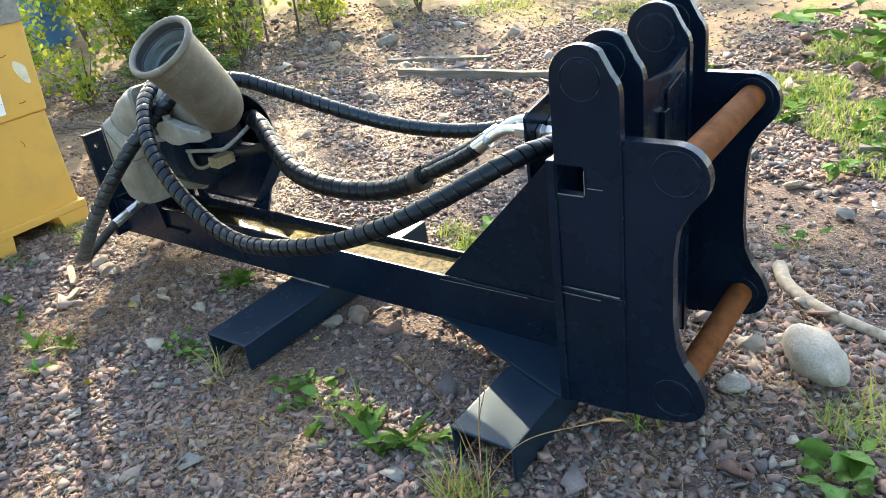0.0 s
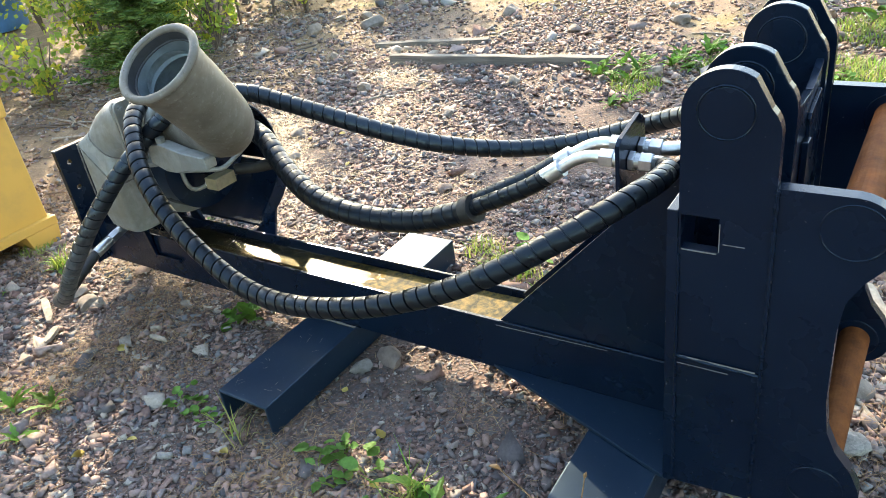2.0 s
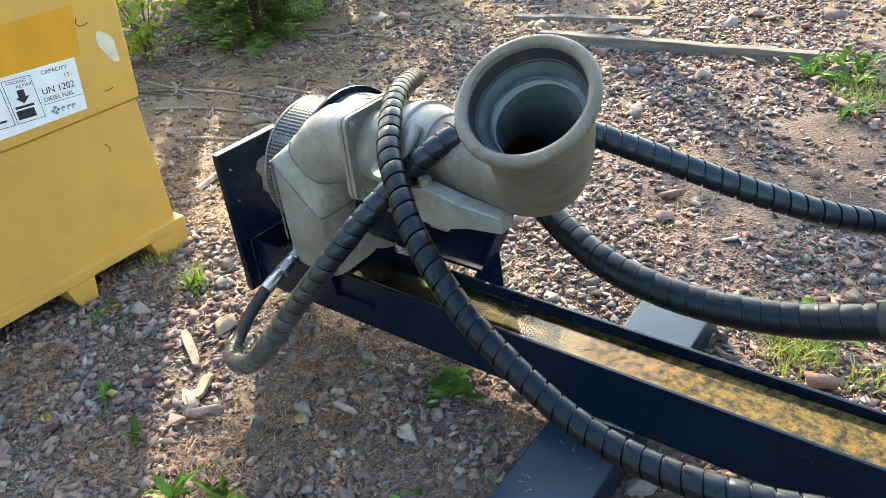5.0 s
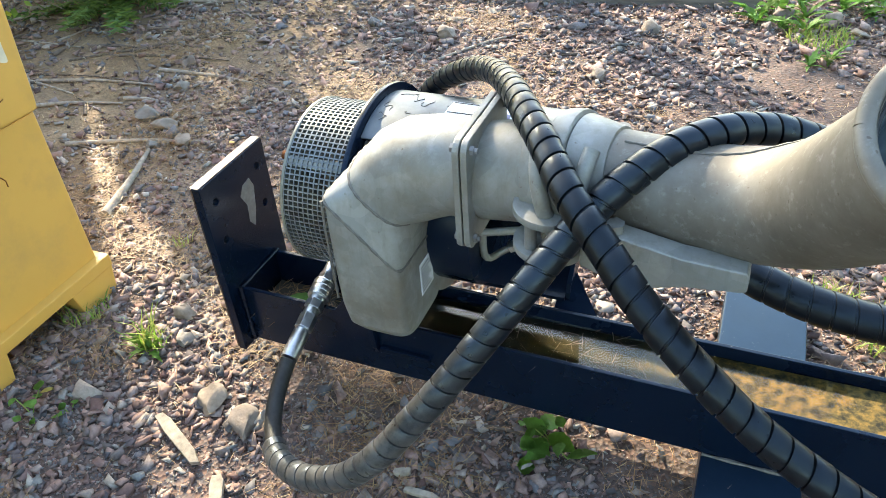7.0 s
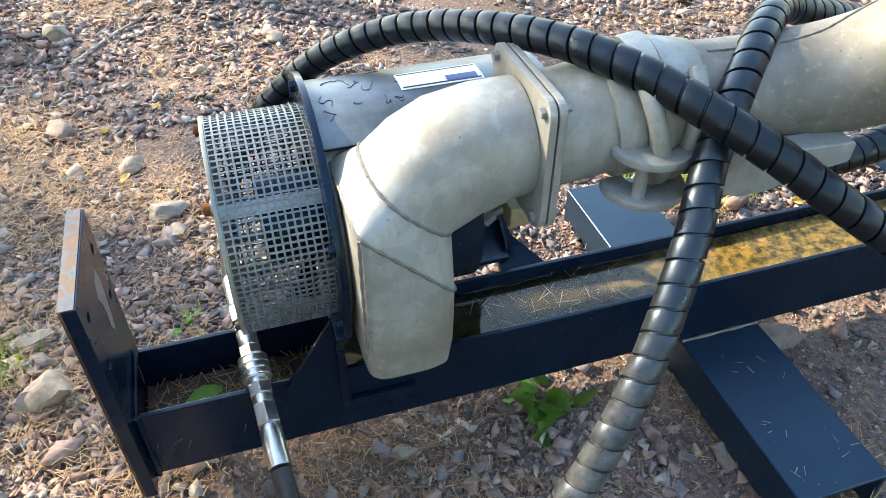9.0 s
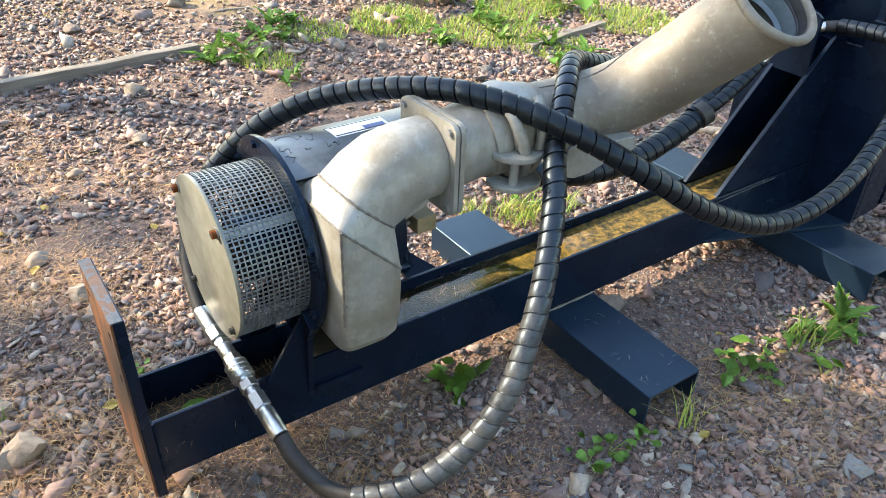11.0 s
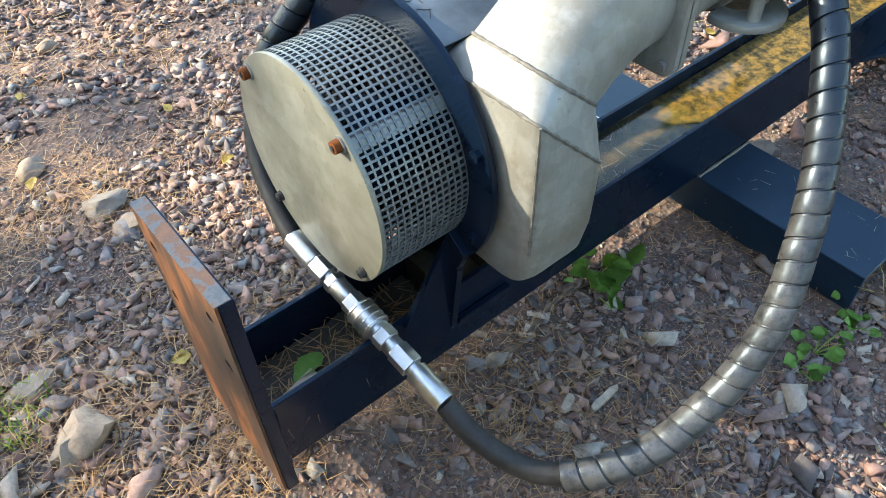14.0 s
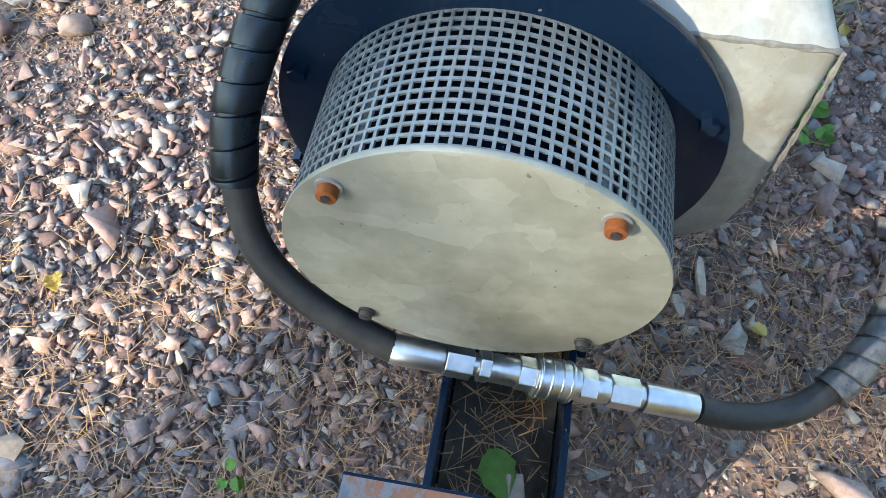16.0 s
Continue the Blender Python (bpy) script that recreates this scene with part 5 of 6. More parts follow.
gravel("gravel", 9000, -3.0, -1.25, -1.2, 1.3, 0.010, 0.04, 13, "loose gravel beside the yellow tank")
gravel("gravel", 8000, 3.1, 4.8, -1.2, 1.3, 0.010, 0.045, 14, "loose gravel beyond the bracket")


gravel("gravel", 22000, 2.1, 4.3, -0.5, 2.3, 0.008, 0.042, 19, "pale grey crushed gravel beside the bracket")
gravel("grit", 120000, -1.0, 2.9, -1.0, 1.1, 0.004, 0.011, 17, "fine angular grit between the gravel", even=0.5)
gravel("gravel", 9000, -0.8, 2.4, -1.0, 0.5, 0.010, 0.032, 18, "flat angular mauve shards on the soil", 2.0)
gravel("rubble", 900, -1.6, 3.4, -1.2, 2.4, 0.03, 0.085, 15, "scattered larger angular stones among the gravel", 2.0)
gravel("rubble", 700, -3.0, 4.2, 2.2, 4.6, 0.04, 0.12, 16, "scattered larger stones of the open yard", 2.0)


def stone(x, y, d, flat=0.7, seed=0, label="rounded grey field stone lying on the gravel", sink=0.25, chips=9, mat=None):
    rng = random.Random(seed)
    bm = bmesh.new()
    bmesh.ops.create_icosphere(bm, subdivisions=3, radius=0.5)
    o = Vector((rng.random() * 50, rng.random() * 50, 0))
    sx, sy = rng.uniform(0.85, 1.25), rng.uniform(0.75, 1.0)
    cuts = [Vector((rng.gauss(0, 1), rng.gauss(0, 1), rng.gauss(0, 1))).normalized() for _ in range(chips)]
    for v in bm.verts:
        k = 0.9 + 0.3 * noise.noise(v.co * 1.7 + o) + 0.14 * noise.noise(v.co * 4.5 + o)
        for c in cuts:
            e = v.co.dot(c) * 2 - 0.62
            if e > 0:
                v.co -= c * e * 0.5
        v.co = Vector((v.co.x * sx, v.co.y * sy, v.co.z * flat)) * k * d
    ob = part("stone", bm, mat or STONE, smooth=50)
    ob.matrix_basis = pose(x, y, ground_z(x, y) + d * flat * (0.5 - sink), 0, 0, rng.uniform(0, 360))
    return tagged(ob, label, "stone", "field stones")


stone(2.60, 0.33, 0.20, 0.80, 1, "large pale rounded boulder beside the bracket", 0.25, 2, PALESTONE)
stone(2.445, 0.17, 0.11, 0.6, 4, "pale veined angular stone beside the bracket", 0.25, 7, PALESTONE)
stone(-0.891, 0.857, 0.10, 0.6, 91, "angular brownish field stone lying on the gravel", 0.3)
for k, (x, y, d) in enumerate(((2.43, 0.35, 0.12), (2.40, 0.52, 0.08), (2.52, 0.60, 0.10), (1.28, 0.02, 0.13), (1.22, -0.05, 0.10), 
                               (-1.03, 0.93, 0.13), (-0.98, 0.80, 0.10), (-0.29, 1.95, 0.16), (0.555, 2.17, 0.14), (-0.166, 3.49, 0.20), (-1.1, 3.1, 0.26), (-1.3, 3.3, 0.2),
                               (0.16, 1.56, 0.09), (0.43, 1.70, 0.11), (0.846, 1.0, 0.10), (-0.05, 1.07, 0.10), (1.05, 2.45, 0.14), (1.25, 2.4, 0.13), (1.0, 2.3, 0.1), (1.6, 2.3, 0.16), (1.8, 2.2, 0.12), (-0.25, 0.30, 0.12), (-0.31, 0.10, 0.11),
                               (-0.9, 2.4, 0.15), (-1.5, 2.9, 0.2), (0.5, 3.1, 0.14), (1.1, 3.3, 0.16), (2.5, 1.2, 0.12), (2.3, 1.4, 0.1), (2.2, 0.9, 0.09), (2.9, 0.8, 0.12), (3.1, 1.4, 0.14), (0.42, -0.02, 0.07), (0.2, -0.33, 0.05), (-0.25, 0.02, 0.08))):
    stone(x, y, d * 0.78, 0.66, 20 + k)
for k, (x, y, d) in enumerate(((0.026, 0.829, 0.115), (0.048, 0.746, 0.085), (-0.223, 0.319, 0.13), (-1.140, 0.978, 0.13), (-1.282, 1.424, 0.11), (-1.174, 1.220, 0.085), (-0.056, -0.133, 0.095), (0.055, -0.165, 0.1), (-0.315, 2.102, 0.09), (-0.251, 1.321, 0.12), (-0.255, 0.469, 0.08))):
    stone(x, y, d, 0.6, 80 + k, "angular brownish field stone lying on the gravel", 0.3)


def board(x0, y0, x1, y1, w, h, label, seed):
    L = math.hypot(x1 - x0, y1 - y0)
    bm = box((0, -w / 2, 0), (L, w / 2, h))
    bmesh.ops.subdivide_edges(bm, edges=[e for e in bm.edges if e.calc_length() > L * 0.9], cuts=14)
    for v in bm.verts:
        v.co += Vector((0, 0.006 * noise.noise((v.co.x * 6, seed, 0)), 0.006 * noise.noise((v.co.x * 5, 0, seed))))
    ob = part("old_board", bm, WOOD, bevel=0.004)
    ob.matrix_basis = pose(x0, y0, (ground_z(x0, y0) + ground_z(x1, y1)) / 2 - 0.01, 0, 0, math.degrees(math.atan2(y1 - y0, x1 - x0)))
    return tagged(ob, label, "board", "old boards")


board(-0.42, 2.40, 0.95, 2.52, 0.055, 0.062, "weathered grey timber edging board half sunk in gravel", 3)
board(-0.75, 2.68, 0.02, 2.86, 0.06, 0.035, "split weathered board lying on gravel", 4)
board(2.45, 1.78, 3.1, 1.9, 0.05, 0.05, "weathered timber edging board among grass", 5)


def stick(pts, r, mat, label, name="branch"):
    o = Vector((pts[0][0], pts[0][1], ground_z(*pts[0]) + r * 0.7))
    ob = sweep(name, [(x - o.x, y - o.y, ground_z(x, y) + r * 0.7 + dz - o.z) for (x, y), dz in zip(pts, [0.0] * len(pts))], mat, None, lambda k: r * (1 - 0.55 * k), seg=9, step=0.02)
    ob.location = o
    return tagged(ob, label, "branch", "sticks on the ground")


stick([(2.40, 0.78), (2.45, 0.68), (2.56, 0.585), (2.72, 0.52), (2.98, 0.42)], 0.023, PALEWOOD, "pale dead branch lying on gravel")
stick([(2.395, 0.38), (2.45, 0.31), (2.52, 0.22)], 0.009, PALEWOOD, "thin pale stick lying on gravel")
stick([(-0.85, 0.40), (-0.90, 0.57), (-0.975, 0.77)], 0.016, PALEWOOD, "pale split stick lying on gravel")
def chip(x0, y0, x1, y1, w, label="short flat splinter of weathered wood", h=0.012):
    L = math.hypot(x1 - x0, y1 - y0)
    bm = slab([(0, -w * 0.35), (L * 0.3, -w * 0.5), (L * 0.93, -w * 0.42), (L, w * 0.1), (L * 0.8, w * 0.45), (L * 0.2, w * 0.5), (L * 0.03, w * 0.3)], "z", 0, h)
    ob = part("wood_splinter", bm, PALEWOOD, bevel=0.002)
    ob.matrix_basis = pose(x0, y0, ground_z(x0, y0) + 0.012, 6, 2, math.degrees(math.atan2(y1 - y0, x1 - x0)))
    return tagged(ob, label, "wood splinter", "wood splinters")


chip(-0.142, -0.212, 0.025, -0.293, 0.028)
chip(0.084, -0.305, 0.130, -0.379, 0.03)
chip(0.468, -0.208, 0.542, -0.203, 0.014)
chip(0.466, -0.166, 0.431, -0.180, 0.016)
stick([(0.30, 0.03), (0.45, -0.02), (0.62, 0.01), (0.8, -0.03)], 0.006, TWIG, "thin dark twig on the soil")
for k in range(16):
    rg = random.Random(k)
    x, y, a, L = rg.uniform(-2.6, 2.5), rg.uniform(0.6, 3.6), rg.uniform(0, 6.28), rg.uniform(0.12, 0.5)
    stick([(x, y), (x + L * 0.5 * math.cos(a), y + L * 0.5 * math.sin(a) + 0.02), (x + L * math.cos(a), y + L * math.sin(a))], 0.007, TWIG if k % 3 else PALEWOOD, "fallen twig lying on gravel")


def blades(name, n, x0, x1, y0, y1, length, width, up, mat, seed, label, category, lift=0.004, where=None, level=None):
    """Many thin blades or needles as one mesh of small triangles."""
    rng = np.random.default_rng(seed)
    xy = np.stack([rng.uniform(x0, x1, n), rng.uniform(y0, y1, n)], 1) if where is None else where(rng, n)
    if where is None:
        keep = np.array([noise.noise((x * 1.8, y * 1.8, 44.0)) + 0.6 * noise.noise((x * 5.0, y * 5.0, 12.0)) for x, y in xy])
        xy = xy[rng.random(n) < np.clip(0.35 + 1.7 * keep, 0.03, 1)]
        n = len(xy)
    z = np.array([ground_z(x, y) if level is None else level for x, y in xy]) + 0.004 + lift * rng.random(n)
    a = rng.uniform(0, 6.28, n)
    L = length * rng.uniform(0.5, 1.2, n)
    el = rng.uniform(*up, n)
    d = np.stack([np.cos(a) * np.cos(el), np.sin(a) * np.cos(el), np.sin(el)], 1)
    s = np.stack([-np.sin(a), np.cos(a), 0 * a], 1) * (width * rng.uniform(0.6, 1.2, n))[:, None] / 2
    p = np.column_stack([xy, z])
    mid = p + d * (L * 0.55)[:, None] + np.array([0, 0, 0.0])
    out = np.stack([np.cos(a), np.sin(a), -0.35 * np.sin(el)], 1)
    tip = p + d * L[:, None] + out * (0.25 * L * np.sin(el))[:, None]
    v = np.stack([p - s, p + s, mid + s * 0.8, mid - s * 0.8, tip], 1).reshape(-1, 3)
    b = (np.arange(n) * 5)[:, None, None]
    f = np.array([[0, 1, 2], [0, 2, 3], [3, 2, 4]])[None] + b
    return tagged(array_mesh(name, v, f.reshape(-1, 3), mat), label, category, kind="stuff")


blades("pine_needle_litter", 56000, -1.4, 3.2, -1.2, 1.5, 0.042, 0.0016, (-0.02, 0.2), STRAW, 31, "brown pine needles strewn over the gravel", "litter", 0.02)
blades("pine_needle_litter", 48000, -2.2, 0.1, -0.2, 2.2, 0.042, 0.0017, (-0.02, 0.25), STRAW, 34, "tan pine needles on the sunlit gravel", "litter", 0.024)
blades("pine_needle_litter", 15000, -0.6, 2.2, -0.7, 0.4, 0.036, 0.0013, (-0.02, 0.25), STRAW, 33, "brown pine needles on the shaded soil", "litter", 0.022)
blades("pine_needle_litter", 50000, -3.4, 4.2, 1.3, 5.5, 0.05, 0.0024, (-0.02, 0.25), STRAW, 32, "brown pine needles strewn over the yard", "litter", 0.025)


def disc(cx, cy, r):
    def where(rng, n):
        a, k = rng.uniform(0, 6.28, n), np.sqrt(rng.random(n)) * r
        return np.stack([cx + k * np.cos(a), cy + k * np.sin(a)], 1)
    return where


def tuft(x, y, r, n, h, seed, label="small green grass tuft growing in gravel", mat=GRASS, w=0.004):
    ob = blades("grass_tuft", n, 0, 0, 0, 0, h, w, (0.7, 1.5), mat, seed, label, "grass", 0.0, disc(x, y, r))
    return ob


for k, (x, y, r, n, h) in enumerate(((-0.325, -0.02, 0.04, 45, 0.09), (1.385, 0.527, 0.10, 90, 0.07), (1.25, 0.62, 0.07, 50, 0.06), (2.05, -0.50, 0.07, 60, 0.12), (1.55, 0.50, 0.06, 40, 0.06), (2.05, 2.5, 0.35, 500, 0.14), (2.45, 2.1, 0.4, 600, 0.13),
                                     (2.9, 2.4, 0.4, 500, 0.16), (1.6, 2.55, 0.25, 250, 0.10), (1.2, 2.25, 0.18, 160, 0.10), (3.3, 1.9, 0.4, 500, 0.14), (2.2, 3.2, 0.4, 400, 0.12), (0.4, 4.2, 0.5, 400, 0.10), (-0.9, 4.4, 0.5, 400, 0.10),
                                     (2.75, 0.15, 0.1, 80, 0.10), (2.9, 0.95, 0.12, 80, 0.09), (1.10, -0.42, 0.03, 12, 0.12), (1.62, -0.40, 0.05, 25, 0.12), (-0.5, 0.35, 0.03, 12, 0.05), (2.3, -0.05, 0.05, 20, 0.08), (2.6, 1.75, 0.3, 300, 0.10))):
    tuft(x, y, r * (0.7 if r > 0.15 else 1), int(n * (2.0 if r > 0.15 else 1.3)), h * (0.42 if r > 0.15 else 1), 50 + k, w=0.006 if r > 0.15 else 0.0045)
for k, (x, y) in enumerate(((-0.305, 0.434), (-0.590, 0.029), (1.389, 0.552))):
    tuft(x, y, 0.07, 150, 0.035, 95 + k, "low yellow-green mossy tuft in gravel")
tuft(2.05, -0.51, 0.07, 45, 0.15, 90, "dry yellow grass tuft beside the foot", STRAW)
# tall seeding grass stalks
STALK = root("grass_stalks", (2.05, -0.43, ground_z(2.05, -0.43)), label="tall dry grass stalks with seed heads", category="grass")
for dx, dy, hz in ((-0.06, -0.12, 0.42), (0.12, -0.10, 0.40), (0.02, 0.02, 0.30), (0.30, 0.02, 0.30)):
    sweep("stalk", [(0, 0, 0), (dx * 0.4, dy * 0.4, hz * 0.6), (dx, dy, hz)], STRAW, STALK, 0.0012, seg=5, step=0.02)
    sweep("seed_head", [(dx, dy, hz), (dx * 1.06, dy * 1.06, hz * 1.03), (dx * 1.15, dy * 1.15, hz * 1.05)], STRAW, STALK, lambda k: 0.004 * math.sin(0.3 + 2.6 * k), seg=6, step=0.004)


def leaf_mesh(name, L, w, mat, lobes=0.0, curl=0.25):
    bm = bmesh.new()
    rows = []
    for i in range(9):
        t = i / 8
        wd = w * (math.sin(math.pi * min(1, t ** 0.8 * 0.96 + 0.03)) * (1 + lobes * math.sin(t * 22)))
        zc = curl * L * (t - t * t * 1.3)
        rows.append([bm.verts.new((t * L, s * wd / 2, zc + abs(s) * w * 0.13)) for s in (-1, 0, 1)])
    for a, b in zip(rows[:-1], rows[1:]):
        for k in range(2):
            bm.faces.new((a[k], a[k + 1], b[k + 1], b[k]))
    ex = bmesh.ops.solidify(bm, geom=bm.faces[:], thickness=0.0006)
    me = bpy.data.meshes.new(name)
    bm.to_mesh(me)
    bm.free()
    me.materials.append(mat)
    me.shade_smooth()
    return me


LEAVES = [leaf_mesh("leaf_long", 0.16, 0.042, LEAF, 0.34, 0.4), leaf_mesh("leaf_round", 0.055, 0.055, LEAF, 0.05, 0.15), leaf_mesh("leaf_broad", 0.09, 0.06, LEAF, 0.08, 0.2)]


def weed(x, y, n, kind, scale, seed, label):
    rng = random.Random(seed)
    w = root("weed", (x, y, ground_z(x, y)), label=label, category="weed", group="weeds in the gravel")
    for i in range(n):
        a = rng.uniform(0, 360)
        if kind == 0:
            m = pose(0, 0, 0, rng.uniform(-15, 15), -rng.uniform(8, 62), a)
        else:
            r = rng.uniform(0.01, 0.085) * scale
            h = rng.uniform(0.02, 0.07) * scale
            m = pose(r * math.cos(radians(a)), r * math.sin(radians(a)), h, rng.uniform(-25, 25), rng.uniform(-25, 20), rng.uniform(0, 360))
            if i % 2 == 0:
                sweep("stem", [(0, 0, -0.005), (m.translation.x * 0.5, m.translation.y * 0.5, h * 0.7), tuple(m.translation)], LEAF, w, 0.0015, seg=5, step=0.02)
        lf = new("leaf", LEAVES[kind])
        lf.parent = w
        lf.matrix_basis = m @ Matrix.Diagonal((*[scale * rng.uniform(0.45, 0.95)] * 3, 1))
    return w


for k, (x, y, n, kind, s, lb) in enumerate(((1.80, -0.40, 8, 0, 0.95, "dandelion-like weed with long green leaves"), (1.70, -0.43, 6, 0, 0.85, "dandelion-like weed with long green leaves"), (1.76, -0.45, 4, 0, 0.6, "dandelion-like weed with long green leaves"),
                                            (1.347, -0.40, 8, 2, 0.62, "low weed with small rounded leaves"), (0.88, -0.387, 9, 1, 0.62, "low weed with small rounded leaves"), (0.72, 0.0, 9, 2, 0.75, "leafy green weed under the beam"), (0.68, -0.02, 7, 1, 0.8, "leafy green weed under the beam"),
                                            (1.556, -0.50, 6, 2, 0.6, "leafy green weed with broad leaves"), (2.72, -0.05, 12, 2, 1.0, "leafy green weed at the gravel edge"), (2.80, -0.2, 12, 2, 1.0, "leafy green weed at the gravel edge"), (0.10, -0.55, 8, 0, 0.5, "small green weed in gravel"),
                                            (-0.10, -0.50, 8, 0, 0.55, "small green weed in gravel"), (-0.45, -0.30, 6, 1, 0.7, "small green weed in gravel"), (2.42, 0.95, 8, 1, 1.0, "small green weed in gravel"), (1.42, 0.60, 8, 1, 1.0, "small green weed in gravel"), (2.45, 2.75, 14, 2, 2.2, "large-leaved green plant beyond the gravel"),
                                            (2.75, 2.9, 14, 2, 2.2, "large-leaved green plant beyond the gravel"), (3.1, 2.2, 12, 2, 1.8, "large-leaved green plant beyond the gravel"), (3.0, 3.1, 14, 2, 2.2, "large-leaved green plant beyond the gravel"), (0.06, 0.42, 4, 1, 0.6, "small green weed in gravel"),
                                            (0.34, -0.62, 9, 0, 0.7, "yellow-green dandelion-like weed in gravel"), (0.50, -0.70, 7, 0, 0.6, "yellow-green dandelion-like weed in gravel"), (0.46, -0.565, 7, 0, 0.7, "yellow-green dandelion-like weed in gravel"), (0.824, -0.382, 8, 1, 0.6, "low weed with small rounded leaves"),
                                            (0.978, -0.394, 9, 1, 0.62, "low weed with small rounded leaves"), (1.383, -0.328, 7, 1, 0.6, "low weed with small rounded leaves"), (1.438, -0.43, 7, 2, 0.5, "leafy green weed with broad leaves"), (1.474, -0.367, 6, 2, 0.62, "leafy green weed with broad leaves"), (1.86, -0.36, 5, 0, 0.7, "dandelion-like weed with long green leaves"), (1.632, -0.343, 4, 0, 0.9, "narrow upright green weed"),
                                            (-0.317, -0.035, 9, 0, 0.55, "bright green low weed in gravel"), (-0.36, -0.27, 4, 1, 0.5, "small green weed in gravel"))):
    weed(x, y, n, kind, s, 100 + k, lb)
# lush low growth beyond the gravel
for k in range(30):
    rg = random.Random(500 + k)
    cx, cy, r = ((2.3, 1.95, 0.3), (2.38, 2.25, 0.35), (1.15, 2.4, 0.22), (1.28, 2.62, 0.25), (2.6, 1.75, 0.3))[k % 5]
    weed(cx + rg.uniform(-r, r), cy + rg.uniform(-r, r) * 0.7, 9, 0 if k % 3 else 2, rg.uniform(0.7, 1.1), 520 + k, "lush green weed at the edge of the gravel")
for k, (x, y, s) in enumerate(((2.10, 3.20, 3.4), (2.36, 2.85, 3.0), (2.25, 3.5, 3.2), (2.7, 3.3, 3.4))):
    weed(x, y, 7, 2, s, 570 + k, "large-leaved pale green plant beyond the gravel")
for k, (x, y) in enumerate(((1.24, 2.05), (1.17, 1.98), (1.40, 2.5), (1.05, 2.3))):
    weed(x, y, 9, 0, 0.7, 590 + k, "lush green weed at the edge of the gravel")
# dry yellow leaves strewn on the ground
DRY = leaf_mesh("leaf_dry", 0.035, 0.026, DRYLEAF, 0.08, 0.25)
for k in range(34):
    rg = random.Random(700 + k)
    x, y = rg.uniform(-1.0, 2.4), rg.choice((rg.uniform(-0.75, -0.05), rg.uniform(0.25, 1.4)))
    lf = new("dry_leaf", DRY)
    lf.matrix_basis = pose(x, y, ground_z(x, y) + 0.016, rg.uniform(-20, 20), rg.uniform(-20, 20), rg.uniform(0, 360)) @ Matrix.Diagonal((*[rg.uniform(0.6, 1.2)] * 3, 1))
    tagged(lf, "dry yellow-brown leaf lying on gravel", "leaf", "dry leaves")


def strip(x0, x1):
    return lambda rng, n: np.stack([rng.uniform(x0, x1, n), rng.uniform(0.016, 0.134, n)], 1)


blades("trough_litter", 230, 0, 0, 0, 0, 0.05, 0.0018, (-0.05, 0.2), STRAW, 71, "dry needles and straw lying in the trough", "litter", 0.012, strip(0.01, 0.32), 0.218)
blades("trough_litter", 45, 0, 0, 0, 0, 0.045, 0.0014, (-0.01, 0.05), TWIG, 72, "dry straw floating in the trough", "litter", 0.002, strip(0.60, 0.90), 0.2760)
blades("foot_litter", 16, 0, 0, 0, 0, 0.022, 0.0012, (-0.01, 0.03), PALEWOOD, 73, "pale dry needles lying on the channel foot", "litter", 0.001, lambda rng, n: np.stack([rng.uniform(1.03, 1.16, n), rng.uniform(-0.34, -0.05, n)], 1), 0.1535)
# a single green leaf and wood chips in the trough
lf = new("fallen_leaf", LEAVES[2])
lf.matrix_basis = pose(0.13, 0.08, 0.236, 14, -8, 200) @ Matrix.Diagonal((0.75, 0.75, 0.75, 1))
tagged(lf, "single green leaf fallen into the trough", "leaf")
ch = part("wood_chip", box((0, -0.01, 0), (0.085, 0.01, 0.012)), PALEWOOD, bevel=0.003)
ch.matrix_basis = pose(0.02, 0.035, 0.234, 4, -3, 12)
tagged(ch, "pale wood chip lying in the trough", "wood chip")


# ---- forest edge ----
def foliage(name, centres, radii, n, size, mat, seed, parent=None):
    """A crown of many small leaves gathered in clumps."""
    rng = np.random.default_rng(seed)
    c, r = np.array(centres, float), np.array(radii, float)
    k = rng.integers(0, len(c), n)
    d = rng.standard_normal((n, 3))
    d /= np.linalg.norm(d, axis=1)[:, None]
    p = c[k] + d * (r[k] * rng.random(n) ** 0.45)[:, None] * np.array([1, 1, 0.8])
    u = rng.standard_normal((n, 3))
    u /= np.linalg.norm(u, axis=1)[:, None]
    w = np.cross(u, rng.standard_normal((n, 3)))
    w /= np.linalg.norm(w, axis=1)[:, None]
    s = (size * rng.uniform(0.5, 1.2, n))[:, None]
    v = np.stack([p, p + u * s * 0.5 + w * s * 0.32, p + u * s, p + u * s * 0.5 - w * s * 0.32], 1).reshape(-1, 3)
    f = np.arange(n * 4).reshape(-1, 4)
    return array_mesh(name, v, f, mat, parent)


